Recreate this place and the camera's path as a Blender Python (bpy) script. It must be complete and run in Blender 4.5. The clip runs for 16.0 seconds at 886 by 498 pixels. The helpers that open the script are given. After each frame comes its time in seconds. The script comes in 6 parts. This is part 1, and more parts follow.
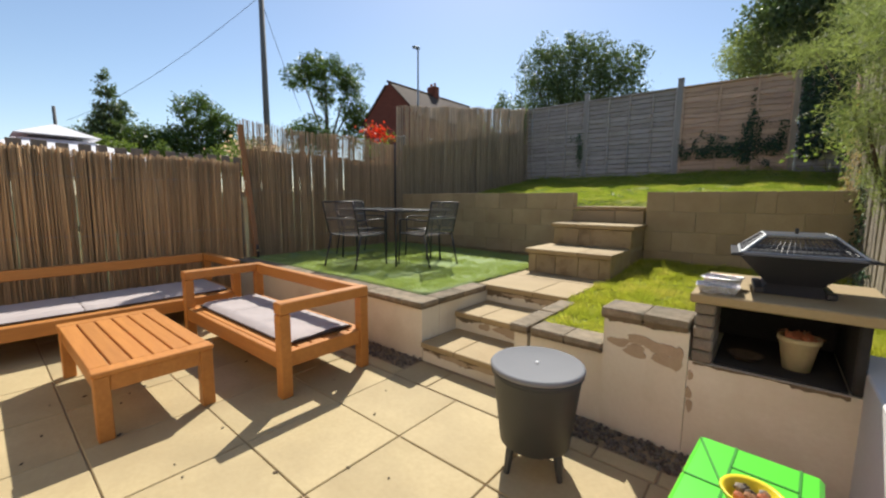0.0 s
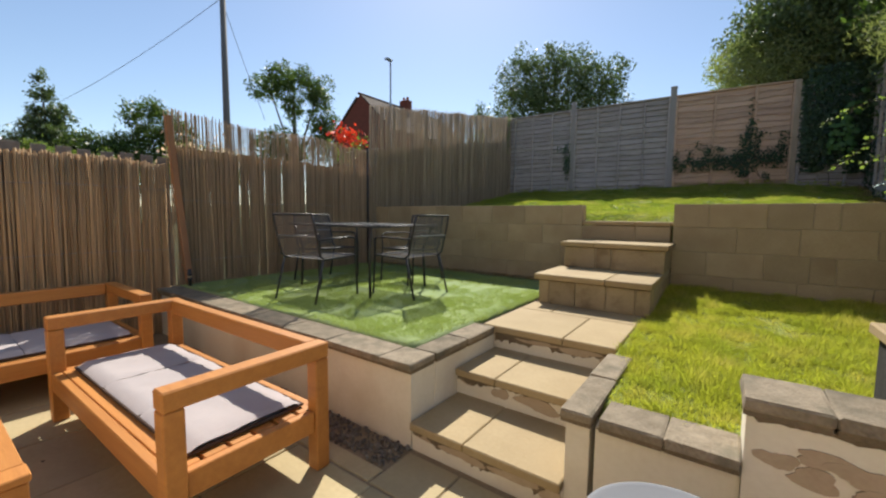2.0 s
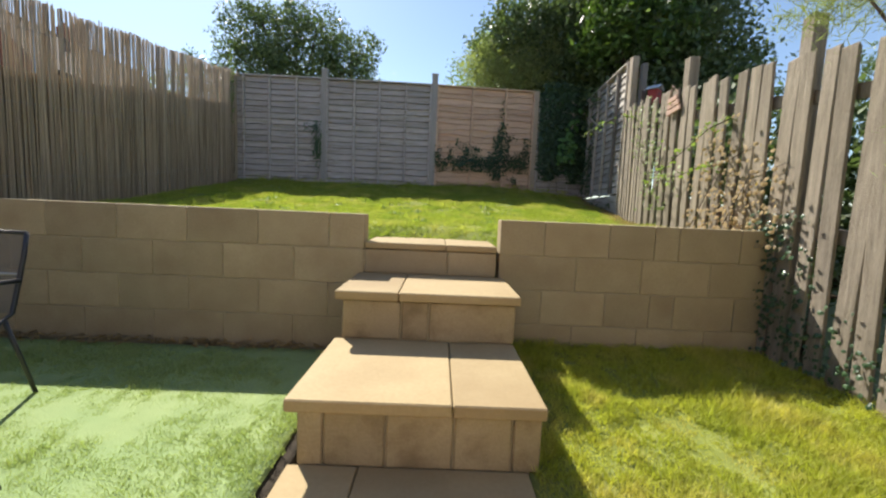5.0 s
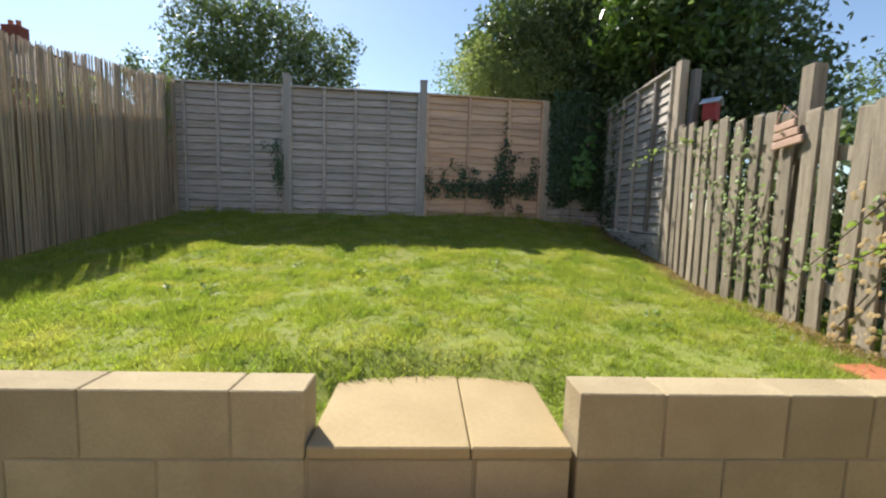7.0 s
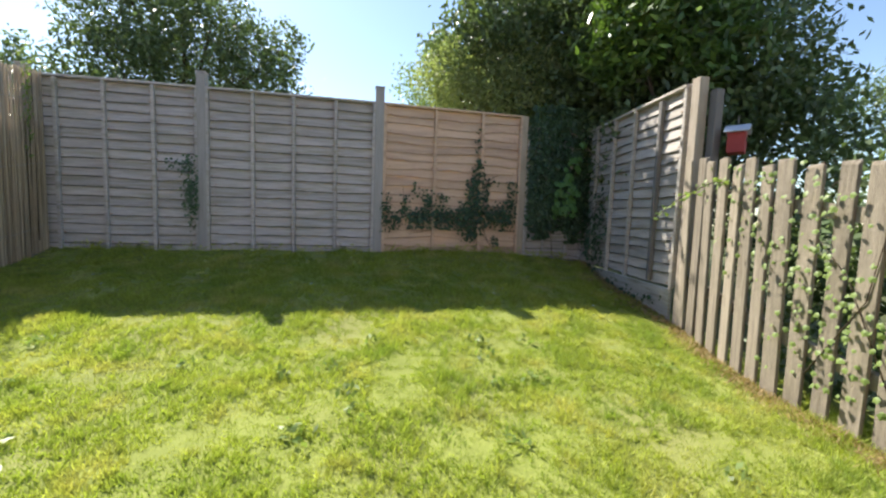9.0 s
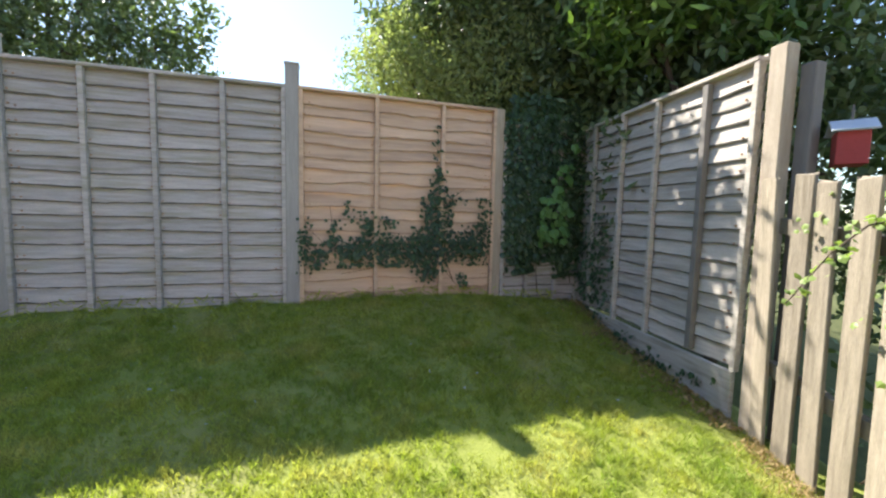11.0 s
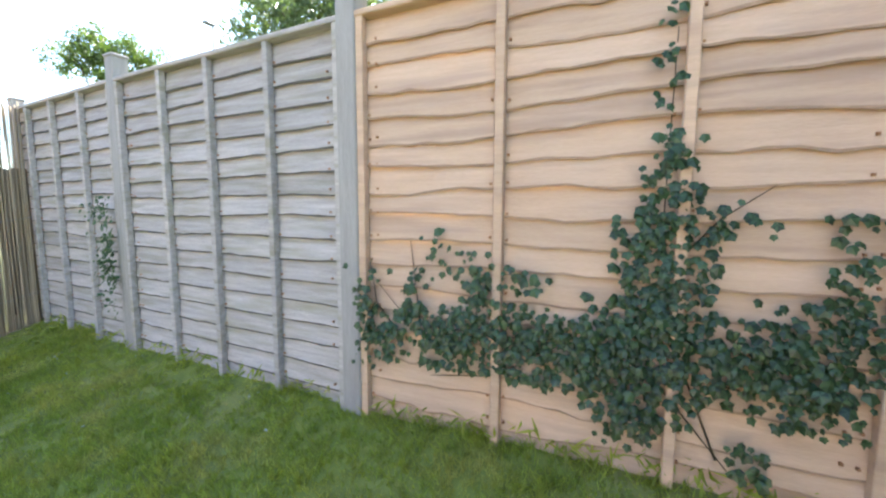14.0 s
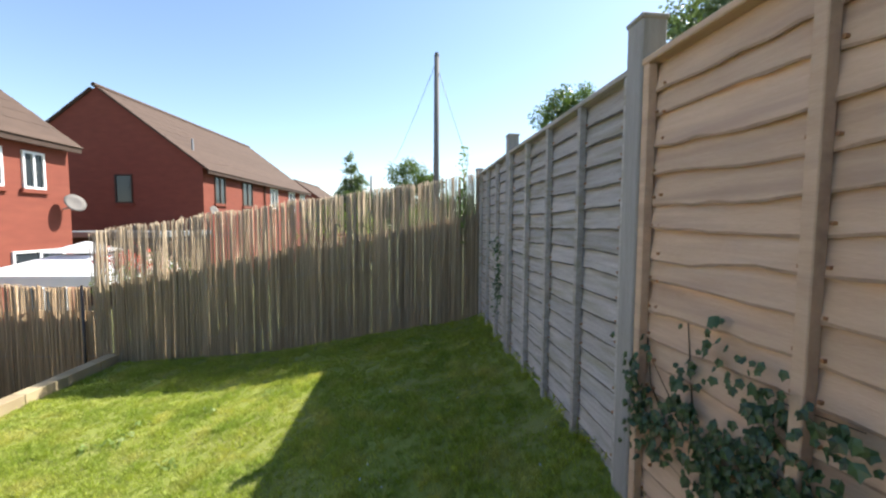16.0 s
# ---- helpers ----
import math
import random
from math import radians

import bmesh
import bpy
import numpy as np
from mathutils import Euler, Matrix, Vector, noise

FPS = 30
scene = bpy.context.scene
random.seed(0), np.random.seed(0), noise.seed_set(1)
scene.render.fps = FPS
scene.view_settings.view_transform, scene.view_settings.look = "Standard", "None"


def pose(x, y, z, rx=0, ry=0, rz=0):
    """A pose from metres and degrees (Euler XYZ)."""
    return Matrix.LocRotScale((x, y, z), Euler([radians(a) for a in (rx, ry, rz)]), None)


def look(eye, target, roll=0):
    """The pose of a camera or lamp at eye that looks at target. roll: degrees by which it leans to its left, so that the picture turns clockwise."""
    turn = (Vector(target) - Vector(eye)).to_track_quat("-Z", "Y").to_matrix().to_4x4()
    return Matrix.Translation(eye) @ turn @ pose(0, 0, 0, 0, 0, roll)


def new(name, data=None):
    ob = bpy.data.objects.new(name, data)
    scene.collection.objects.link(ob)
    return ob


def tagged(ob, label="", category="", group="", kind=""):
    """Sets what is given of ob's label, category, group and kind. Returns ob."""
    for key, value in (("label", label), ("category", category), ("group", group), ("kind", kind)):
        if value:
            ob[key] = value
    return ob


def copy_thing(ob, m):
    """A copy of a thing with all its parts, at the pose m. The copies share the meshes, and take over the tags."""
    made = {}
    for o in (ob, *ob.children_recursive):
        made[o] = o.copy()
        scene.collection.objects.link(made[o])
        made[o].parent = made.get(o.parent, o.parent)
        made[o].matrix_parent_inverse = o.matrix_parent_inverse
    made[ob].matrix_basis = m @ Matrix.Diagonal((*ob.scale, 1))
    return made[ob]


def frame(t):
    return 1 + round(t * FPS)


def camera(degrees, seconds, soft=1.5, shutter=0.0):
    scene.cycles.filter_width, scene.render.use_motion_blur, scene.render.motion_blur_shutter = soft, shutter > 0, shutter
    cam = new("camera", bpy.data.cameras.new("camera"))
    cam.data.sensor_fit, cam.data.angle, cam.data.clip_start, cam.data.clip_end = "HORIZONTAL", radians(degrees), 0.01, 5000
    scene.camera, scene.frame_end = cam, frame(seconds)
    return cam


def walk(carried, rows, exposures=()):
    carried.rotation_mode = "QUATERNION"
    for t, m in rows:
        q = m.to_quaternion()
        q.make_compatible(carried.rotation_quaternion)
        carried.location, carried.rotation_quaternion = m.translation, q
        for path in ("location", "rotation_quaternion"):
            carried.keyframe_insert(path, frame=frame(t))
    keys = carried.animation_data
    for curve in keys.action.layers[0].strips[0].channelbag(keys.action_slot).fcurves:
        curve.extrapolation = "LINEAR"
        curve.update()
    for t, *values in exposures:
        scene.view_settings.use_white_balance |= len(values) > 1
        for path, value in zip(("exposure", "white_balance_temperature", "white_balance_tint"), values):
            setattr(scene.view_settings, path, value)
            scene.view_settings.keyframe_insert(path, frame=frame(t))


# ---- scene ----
cam = camera(97.1, 16.0, soft=2.3)
PATH = [
    (0, (2.01, -5.046, 1.211), (0.734, -3.526, 0.964), 0.4),
    (0.5, (1.878, -4.95, 1.216), (0.617, -3.418, 0.968), 0.6),
    (1, (1.696, -4.844, 1.205), (0.46, -3.288, 0.979), 0.6),
    (1.5, (1.496, -4.64, 1.197), (0.283, -3.064, 0.988), 0.5),
    (2, (1.291, -4.408, 1.186), (0.124, -2.793, 1.018), 0.6),
    (2.5, (1.027, -4.169, 1.22), (-0.033, -2.481, 1.052), 0.8),
    (3, (0.794, -3.918, 1.224), (-0.083, -2.13, 1.038), 1.4),
    (3.5, (0.636, -3.633, 1.232), (-0.026, -1.755, 1.048), 1.4),
    (4, (0.491, -3.281, 1.223), (0.048, -1.34, 1.034), 2.0),
    (4.5, (0.433, -2.959, 1.224), (0.297, -0.973, 1.034), 2.7),
    (5, (0.474, -2.508, 1.365), (0.498, -0.518, 1.171), 2.5),
    (7.5, (0.334, -0.948, 1.935), (0.452, 1.04, 1.75), 2.0),
    (8, (0.33, -0.697, 1.986), (0.496, 1.29, 1.833), 2.3),
    (8.5, (0.339, -0.37, 2.145), (0.579, 1.609, 1.987), 2.2),
    (9, (0.369, -0.127, 2.284), (0.671, 1.843, 2.116), 2.1),
    (9.5, (0.387, 0.223, 2.439), (0.785, 2.176, 2.268), 2.1),
    (12, (1.097, 1.948, 2.595), (1.576, 3.883, 2.44), 1.3),
    (12.5, (1.254, 2.314, 2.623), (1.533, 4.288, 2.464), 1.1),
    (13, (1.377, 2.718, 2.673), (1.314, 4.712, 2.52), 0.6),
    (13.5, (1.479, 3.101, 2.725), (1.065, 5.049, 2.535), 0.3),
    (14, (1.522, 3.399, 2.774), (0.576, 5.149, 2.574), 0.2),
    (14.5, (1.522, 3.633, 2.86), (0.184, 5.108, 2.671), 0.1),
    (15, (1.553, 3.755, 2.906), (-0.108, 4.857, 2.742), 0.2),
    (15.5, (1.671, 3.859, 2.948), (-0.243, 4.424, 2.81), 0.4),
    (16, (1.866, 3.895, 2.977), (-0.125, 4.022, 2.848), 0.3),
]
walk(cam, [(t, look(e, g, r)) for t, e, g, r in PATH],
     exposures=[(0, 0.62), (3, 0.72), (4, 0.88), (5, 1.08), (7.5, 1.06), (9.0, 1.45), (9.7, 1.55), (11.9, 2.45), (13.0, 3.05), (14.3, 2.85), (15.2, 2.15), (16, 1.5)])

# ---- world and sun ----
SUN_WAY = Vector((-0.55, 0.81, 1.0)).normalized()      # towards the sun
world = bpy.data.worlds.new("sky")
scene.world = world
world.use_nodes = True
wt = world.node_tree
sky = wt.nodes.new("ShaderNodeTexSky")
sky.sky_type, sky.sun_disc = "NISHITA", False
sky.sun_elevation = math.asin(SUN_WAY.z)
sky.sun_rotation = math.atan2(SUN_WAY.x, SUN_WAY.y)
sky.air_density, sky.dust_density, sky.ozone_density = 1.0, 0.3, 1.1
wt.links.new(sky.outputs[0], wt.nodes["Background"].inputs[0])
wt.nodes["Background"].inputs[1].default_value = 0.091
sun = new("sun", bpy.data.lights.new("sun", "SUN"))
sun.data.energy, sun.data.angle, sun.data.color = 4.5, radians(0.6), (1.0, 0.94, 0.84)
sun.matrix_world = look(SUN_WAY * 40, (0, 0, 0))


# ---- materials ----
def material(name, col, col2=None, rough=0.8, scale=6.0, fine=60.0, bump=0.3, metal=0.0, stain=None, stain_amt=0.4,
             stretch=(1, 1, 1), per_object=0.0, bump_dist=0.01, spec=0.3, per_island=0.0, stain_scale=1.3):
    m = bpy.data.materials.new(name)
    m.use_nodes = True
    nt = m.node_tree
    n, l = nt.nodes, nt.links
    b = n["Principled BSDF"]
    b.inputs["Roughness"].default_value, b.inputs["Metallic"].default_value = rough, metal
    b.inputs["Specular IOR Level"].default_value = spec
    tc = n.new("ShaderNodeTexCoord")
    mp = n.new("ShaderNodeMapping")
    mp.inputs["Scale"].default_value = stretch
    l.new(tc.outputs["Object"], mp.inputs[0])
    oi = n.new("ShaderNodeObjectInfo")
    shift = n.new("ShaderNodeVectorMath")
    shift.operation = "MULTIPLY_ADD"
    l.new(oi.outputs["Random"], shift.inputs[0])
    shift.inputs[1].default_value = (17.0, 31.0, 23.0)
    l.new(mp.outputs[0], shift.inputs[2])
    t1, t2 = n.new("ShaderNodeTexNoise"), n.new("ShaderNodeTexNoise")
    for tx, s, d in ((t1, scale, 4.0), (t2, fine, 3.0)):
        tx.inputs["Scale"].default_value, tx.inputs["Detail"].default_value = s, d
        l.new(shift.outputs[0], tx.inputs["Vector"])
    ramp = n.new("ShaderNodeMapRange")
    ramp.inputs[1].default_value, ramp.inputs[2].default_value = 0.3, 0.7
    mixf = n.new("ShaderNodeMath")
    mixf.operation = "MULTIPLY_ADD"
    l.new(t2.outputs[0], mixf.inputs[0])
    mixf.inputs[1].default_value = 0.45
    half = n.new("ShaderNodeMath")
    half.operation = "MULTIPLY"
    half.inputs[1].default_value = 0.6
    l.new(t1.outputs[0], half.inputs[0])
    l.new(half.outputs[0], mixf.inputs[2])
    l.new(mixf.outputs[0], ramp.inputs[0])
    mix = n.new("ShaderNodeMix")
    mix.data_type = "RGBA"
    mix.inputs[6].default_value = (*col, 1)
    mix.inputs[7].default_value = (*(col2 or [c * 0.7 for c in col]), 1)
    l.new(ramp.outputs[0], mix.inputs[0])
    out = mix.outputs[2]
    if stain:
        t3 = n.new("ShaderNodeTexNoise")
        t3.inputs["Scale"].default_value, t3.inputs["Detail"].default_value = stain_scale, 6.0
        l.new(shift.outputs[0], t3.inputs["Vector"])
        r3 = n.new("ShaderNodeMapRange")
        r3.inputs[1].default_value, r3.inputs[2].default_value = 0.5, 0.68
        r3.inputs[4].default_value = stain_amt
        l.new(t3.outputs[0], r3.inputs[0])
        m3 = n.new("ShaderNodeMix")
        m3.data_type = "RGBA"
        l.new(r3.outputs[0], m3.inputs[0])
        l.new(out, m3.inputs[6])
        m3.inputs[7].default_value = (*stain, 1)
        out = m3.outputs[2]
    for amount, src in ((per_object, oi.outputs["Random"]), (per_island, None)):
        if amount:
            if src is None:
                src = n.new("ShaderNodeNewGeometry").outputs["Random Per Island"]
            hv = n.new("ShaderNodeHueSaturation")
            mr = n.new("ShaderNodeMapRange")
            mr.inputs[3].default_value, mr.inputs[4].default_value = 1 - amount, 1 + amount
            l.new(src, mr.inputs[0])
            l.new(mr.outputs[0], hv.inputs["Value"])
            l.new(out, hv.inputs["Color"])
            out = hv.outputs[0]
    l.new(out, b.inputs["Base Color"])
    if bump:
        bp = n.new("ShaderNodeBump")
        bp.inputs["Strength"].default_value, bp.inputs["Distance"].default_value = bump, bump_dist
        l.new(mixf.outputs[0], bp.inputs["Height"])
        l.new(bp.outputs[0], b.inputs["Normal"])
    return m


def leaf_material(name, col, col2, rough=0.45, through_light=0.35, vary=0.35, stain=None, stain_amt=0.4, stain_scale=1.3):
    """Thin leaves: a glossy face that lets some light through."""
    m = material(name, col, col2, rough, 3.0, 30.0, 0.0, spec=0.4, per_island=vary, stain=stain, stain_amt=stain_amt, stain_scale=stain_scale)
    nt = m.node_tree
    n, l = nt.nodes, nt.links
    b = n["Principled BSDF"]
    src = b.inputs["Base Color"].links[0].from_socket
    tr = n.new("ShaderNodeBsdfTranslucent")
    gain = n.new("ShaderNodeMix")
    gain.data_type, gain.blend_type = "RGBA", "MULTIPLY"
    gain.inputs[0].default_value = 1.0
    l.new(src, gain.inputs[6])
    gain.inputs[7].default_value = (1.5, 1.6, 0.8, 1)
    l.new(gain.outputs[2], tr.inputs[0])
    ms = n.new("ShaderNodeMixShader")
    ms.inputs[0].default_value = through_light
    l.new(b.outputs[0], ms.inputs[1])
    l.new(tr.outputs[0], ms.inputs[2])
    l.new(ms.outputs[0], n["Material Output"].inputs[0])
    return m


M_PATIO = material("patio_slab", (0.47, 0.38, 0.215), (0.39, 0.31, 0.165), 0.75, 3.0, 45, 0.25, stain=(0.30, 0.235, 0.13), stain_amt=0.6, per_object=0.07)
M_JOINT = material("joint_mortar", (0.33, 0.25, 0.15), (0.22, 0.165, 0.10), 0.95, 8, 80, 0.5)
M_STEP = material("step_slab", (0.41, 0.315, 0.175), (0.335, 0.25, 0.13), 0.78, 4, 60, 0.4, stain=(0.29, 0.205, 0.105), stain_amt=0.6, per_object=0.07)
M_BLOCK = material("buff_block", (0.42, 0.345, 0.22), (0.33, 0.265, 0.165), 0.9, 5, 90, 0.7, stain=(0.27, 0.20, 0.12), stain_amt=0.45, stain_scale=3.0, per_object=0.10)
M_MORTAR = material("block_mortar", (0.42, 0.36, 0.245), (0.34, 0.29, 0.19), 0.95, 9, 90, 0.6)
M_RISER = material("stained_riser_block", (0.40, 0.32, 0.20), (0.29, 0.225, 0.13), 0.9, 5, 90, 0.6, stain=(0.17, 0.12, 0.065), stain_amt=0.7, stain_scale=6, per_object=0.12)
M_RENDER = material("cream_render", (0.76, 0.705, 0.58), (0.69, 0.63, 0.50), 0.9, 3, 50, 0.35, stain=(0.55, 0.47, 0.34), stain_amt=0.5, stain_scale=2.2)
M_BOUNCEWALL = material("bounce_wall_render", (0.56, 0.48, 0.42), (0.50, 0.425, 0.37), 0.9, 3, 50, 0.3, stain=(0.42, 0.35, 0.30), stain_amt=0.3)
M_WHITE = material("white_render", (0.62, 0.62, 0.60), (0.55, 0.55, 0.53), 0.85, 3, 60, 0.3, stain=(0.45, 0.45, 0.42), stain_amt=0.3)
M_CAP = material("coping_stone", (0.32, 0.265, 0.19), (0.18, 0.145, 0.10), 0.95, 14, 90, 0.9, stain=(0.13, 0.115, 0.08), stain_amt=0.75, stain_scale=9, per_object=0.15)
M_GRAVEL = material("gravel", (0.22, 0.19, 0.15), (0.1, 0.085, 0.07), 0.9, 20, 90, 0.6, per_island=0.45)
M_TURF = material("artificial_turf", (0.29, 0.36, 0.15), (0.23, 0.30, 0.115), 0.9, 8, 160, 0.8, stain=(0.19, 0.29, 0.12), stain_amt=0.4)
M_SOIL = material("lawn_soil", (0.24, 0.27, 0.06), (0.17, 0.20, 0.04), 0.95, 4, 70, 0.9, stain=(0.23, 0.21, 0.09), stain_amt=0.5)
M_EARTH = material("earth", (0.12, 0.13, 0.05), (0.07, 0.08, 0.03), 0.95, 1.5, 20, 0.8)
M_WOOD = material("orange_stained_wood", (0.55, 0.235, 0.055), (0.43, 0.17, 0.038), 0.5, 5, 30, 0.2, stretch=(0.6, 9, 9), per_object=0.10, spec=0.4, stain=(0.30, 0.10, 0.02), stain_amt=0.25)
M_GREYWOOD = material("grey_fence_wood", (0.53, 0.50, 0.485), (0.32, 0.30, 0.29), 0.9, 6, 60, 0.6, stretch=(0.7, 6, 8), per_object=0.13, stain=(0.26, 0.25, 0.17), stain_amt=0.6, stain_scale=2.5)
# board edges: grime plus the shade under each lap, put into the colour
M_GREYEDGE = material("grimy_shaded_board_edge", (0.15, 0.14, 0.13), (0.09, 0.085, 0.08), 0.95, 8, 60, 0.6, stretch=(2, 6, 8))
M_NEWEDGE = material("grimy_shaded_orange_board_edge", (0.47, 0.335, 0.255), (0.30, 0.21, 0.155), 0.95, 8, 60, 0.6, stretch=(2, 6, 8))
M_GREYPOST = material("grey_post_wood", (0.38, 0.37, 0.36), (0.27, 0.26, 0.25), 0.9, 6, 60, 0.5, stretch=(6, 6, 0.6), per_object=0.08)
M_NEWWOOD = material("orange_fence_wood", (0.64, 0.475, 0.35), (0.51, 0.36, 0.255), 0.85, 5, 60, 0.5, stretch=(0.7, 6, 8), per_object=0.09, stain=(0.38, 0.27, 0.21), stain_amt=0.6, stain_scale=2.0)
M_SILVER = material("silvered_fence_wood", (0.55, 0.50, 0.44), (0.36, 0.325, 0.28), 0.9, 6, 60, 0.6, stretch=(0.7, 6, 8), per_object=0.14, stain=(0.24, 0.22, 0.19), stain_amt=0.55, stain_scale=2.2)
M_SILVERPOST = material("silvered_post_wood", (0.46, 0.39, 0.31), (0.30, 0.25, 0.19), 0.9, 6, 60, 0.6, stretch=(6, 6, 0.7))
M_DARKBATTEN = material("dark_weathered_batten", (0.20, 0.185, 0.17), (0.13, 0.12, 0.11), 0.9, 6, 60, 0.5, stretch=(6, 6, 0.7), per_object=0.25)
M_GRAVELBOARD = material("pale_gravel_board", (0.47, 0.44, 0.39), (0.35, 0.325, 0.28), 0.95, 5, 60, 0.6, stretch=(0.7, 6, 8), stain=(0.16, 0.15, 0.10), stain_amt=0.6, stain_scale=4)
M_PICKET = material("weathered_picket_wood", (0.38, 0.325, 0.25), (0.19, 0.16, 0.12), 0.9, 6, 60, 0.7, stretch=(8, 8, 0.7), per_object=0.2, stain=(0.13, 0.11, 0.075), stain_amt=0.5)
M_REED = material("bamboo_reed", (0.51, 0.335, 0.18), (0.38, 0.24, 0.12), 0.7, 5, 40, 0.2, stretch=(8, 8, 0.8), per_island=0.28, spec=0.3)
M_REEDGREY = material("weathered_reed", (0.47, 0.375, 0.26), (0.34, 0.265, 0.18), 0.75, 5, 40, 0.2, stretch=(8, 8, 0.8), per_island=0.28, spec=0.3)
M_REEDBROWN = material("brown_reed", (0.46, 0.33, 0.205), (0.34, 0.24, 0.145), 0.75, 5, 40, 0.2, stretch=(8, 8, 0.8), per_island=0.3, spec=0.3)
M_BOARD = material("brown_fence_board", (0.34, 0.26, 0.165), (0.23, 0.175, 0.11), 0.9, 6, 50, 0.5, stretch=(8, 8, 0.7), per_object=0.2)
M_BATTEN = material("brown_batten", (0.36, 0.19, 0.10), (0.27, 0.14, 0.075), 0.8, 6, 50, 0.4, stretch=(8, 8, 0.7))
M_CUSHION = material("grey_cushion_cloth", (0.46, 0.41, 0.40), (0.40, 0.355, 0.35), 0.95, 6, 300, 0.3)
M_CUSHEDGE = material("brown_cushion_edge", (0.09, 0.06, 0.045), (0.06, 0.04, 0.03), 0.95, 6, 300, 0.3)
M_BLACK = material("black_painted_metal", (0.022, 0.022, 0.026), (0.03, 0.03, 0.034), 0.45, 8, 80, 0.1, spec=0.5)
M_MESHCLOTH = material("dark_mesh_cloth", (0.16, 0.155, 0.155), (0.12, 0.116, 0.116), 0.8, 20, 300, 0.3)
M_TABLETOP = material("grey_table_top", (0.16, 0.155, 0.16), (0.12, 0.118, 0.12), 0.35, 10, 200, 0.1, spec=0.5)
M_COOLER = material("graphite_plastic", (0.060, 0.062, 0.060), (0.048, 0.05, 0.048), 0.55, 6, 200, 0.15)
M_COOLLID = material("light_grey_plastic", (0.22, 0.225, 0.235), (0.20, 0.205, 0.215), 0.8, 4, 200, 0.1, spec=0.1)
M_GREEN = material("bright_green_plastic", (0.09, 0.62, 0.03), (0.08, 0.56, 0.025), 0.4, 5, 100, 0.03, spec=0.5)
M_PINK = material("coral_plastic", (0.75, 0.13, 0.14), (0.68, 0.11, 0.12), 0.4, 5, 100, 0.03)
M_YELLOW = material("yellow_plastic", (0.80, 0.62, 0.03), (0.74, 0.56, 0.02), 0.4, 5, 100, 0.03)
M_LINE = material("dark_green_groove", (0.03, 0.25, 0.02), (0.03, 0.2, 0.02), 0.6, 5, 50, 0.0)
M_POT = material("cream_glazed_pot", (0.52, 0.45, 0.27), (0.44, 0.37, 0.21), 0.6, 5, 60, 0.2)
M_TERRA = material("terracotta", (0.45, 0.16, 0.08), (0.38, 0.13, 0.065), 0.85, 5, 60, 0.3)
M_DARKIN = material("near_black_masonry", (0.045, 0.042, 0.04), (0.025, 0.024, 0.022), 0.95, 5, 60, 0.5)
M_STONE = material("grey_stone_pier", (0.27, 0.23, 0.18), (0.17, 0.145, 0.115), 0.9, 9, 80, 0.8, per_object=0.2)
M_FOIL = material("crumpled_foil", (0.75, 0.75, 0.76), (0.6, 0.6, 0.62), 0.25, 30, 120, 1.0, metal=0.9, bump_dist=0.03)
M_BRICK = material("red_brick", (0.235, 0.068, 0.045), (0.18, 0.052, 0.035), 0.9, 2, 40, 0.4, stretch=(1, 1, 3), stain=(0.25, 0.08, 0.05), stain_amt=0.35)
M_ROOF = material("brown_roof_tile", (0.105, 0.07, 0.052), (0.075, 0.05, 0.038), 0.9, 2, 30, 0.5, per_object=0.06)
M_UPVC = material("white_upvc", (0.80, 0.80, 0.80), (0.76, 0.76, 0.76), 0.4, 4, 60, 0.02)
M_DARKFRAME = material("dark_window_frame", (0.06, 0.035, 0.025), (0.05, 0.03, 0.02), 0.6, 4, 60, 0.1)
M_GLASS = material("window_glass", (0.035, 0.042, 0.05), (0.03, 0.038, 0.045), 0.08, 2, 10, 0.0, spec=0.35)
M_CANVAS = material("white_canvas", (0.80, 0.80, 0.82), (0.74, 0.74, 0.77), 0.8, 4, 100, 0.1)
M_POLE = material("grey_pole_wood", (0.20, 0.185, 0.175), (0.15, 0.14, 0.13), 0.85, 5, 50, 0.4, stretch=(6, 6, 0.5))
M_STEEL = material("galvanised_steel", (0.36, 0.38, 0.39), (0.3, 0.31, 0.32), 0.5, 6, 60, 0.1, metal=0.6)
M_BARK = material("bark", (0.10, 0.075, 0.05), (0.06, 0.045, 0.03), 0.95, 10, 60, 0.8, stretch=(3, 3, 0.7))
M_REDBOX = material("red_painted_wood", (0.38, 0.06, 0.055), (0.3, 0.05, 0.045), 0.7, 6, 60, 0.3)
M_PALEROOF = material("pale_blue_painted_wood", (0.45, 0.50, 0.56), (0.38, 0.43, 0.49), 0.7, 6, 60, 0.3)
M_SIGN = material("faded_pink_painted_wood", (0.56, 0.38, 0.30), (0.46, 0.3, 0.23), 0.8, 8, 60, 0.4)
L_GRASS = leaf_material("grass_blade", (0.38, 0.40, 0.085), (0.185, 0.26, 0.05), 0.8, 0.45, 0.28, (0.50, 0.44, 0.18), 0.6, 3.5)
L_DRYGRASS = leaf_material("dry_grass_blade", (0.455, 0.44, 0.08), (0.29, 0.325, 0.055), 0.8, 0.45, 0.3, (0.54, 0.46, 0.17), 0.7, 4.5)
M_DARKSOIL = material("dark_crumbly_soil", (0.055, 0.042, 0.028), (0.03, 0.024, 0.017), 0.95, 25, 120, 1.0)
L_TURF = leaf_material("turf_blade", (0.295, 0.365, 0.15), (0.35, 0.41, 0.175), 0.95, 0.35, 0.15)
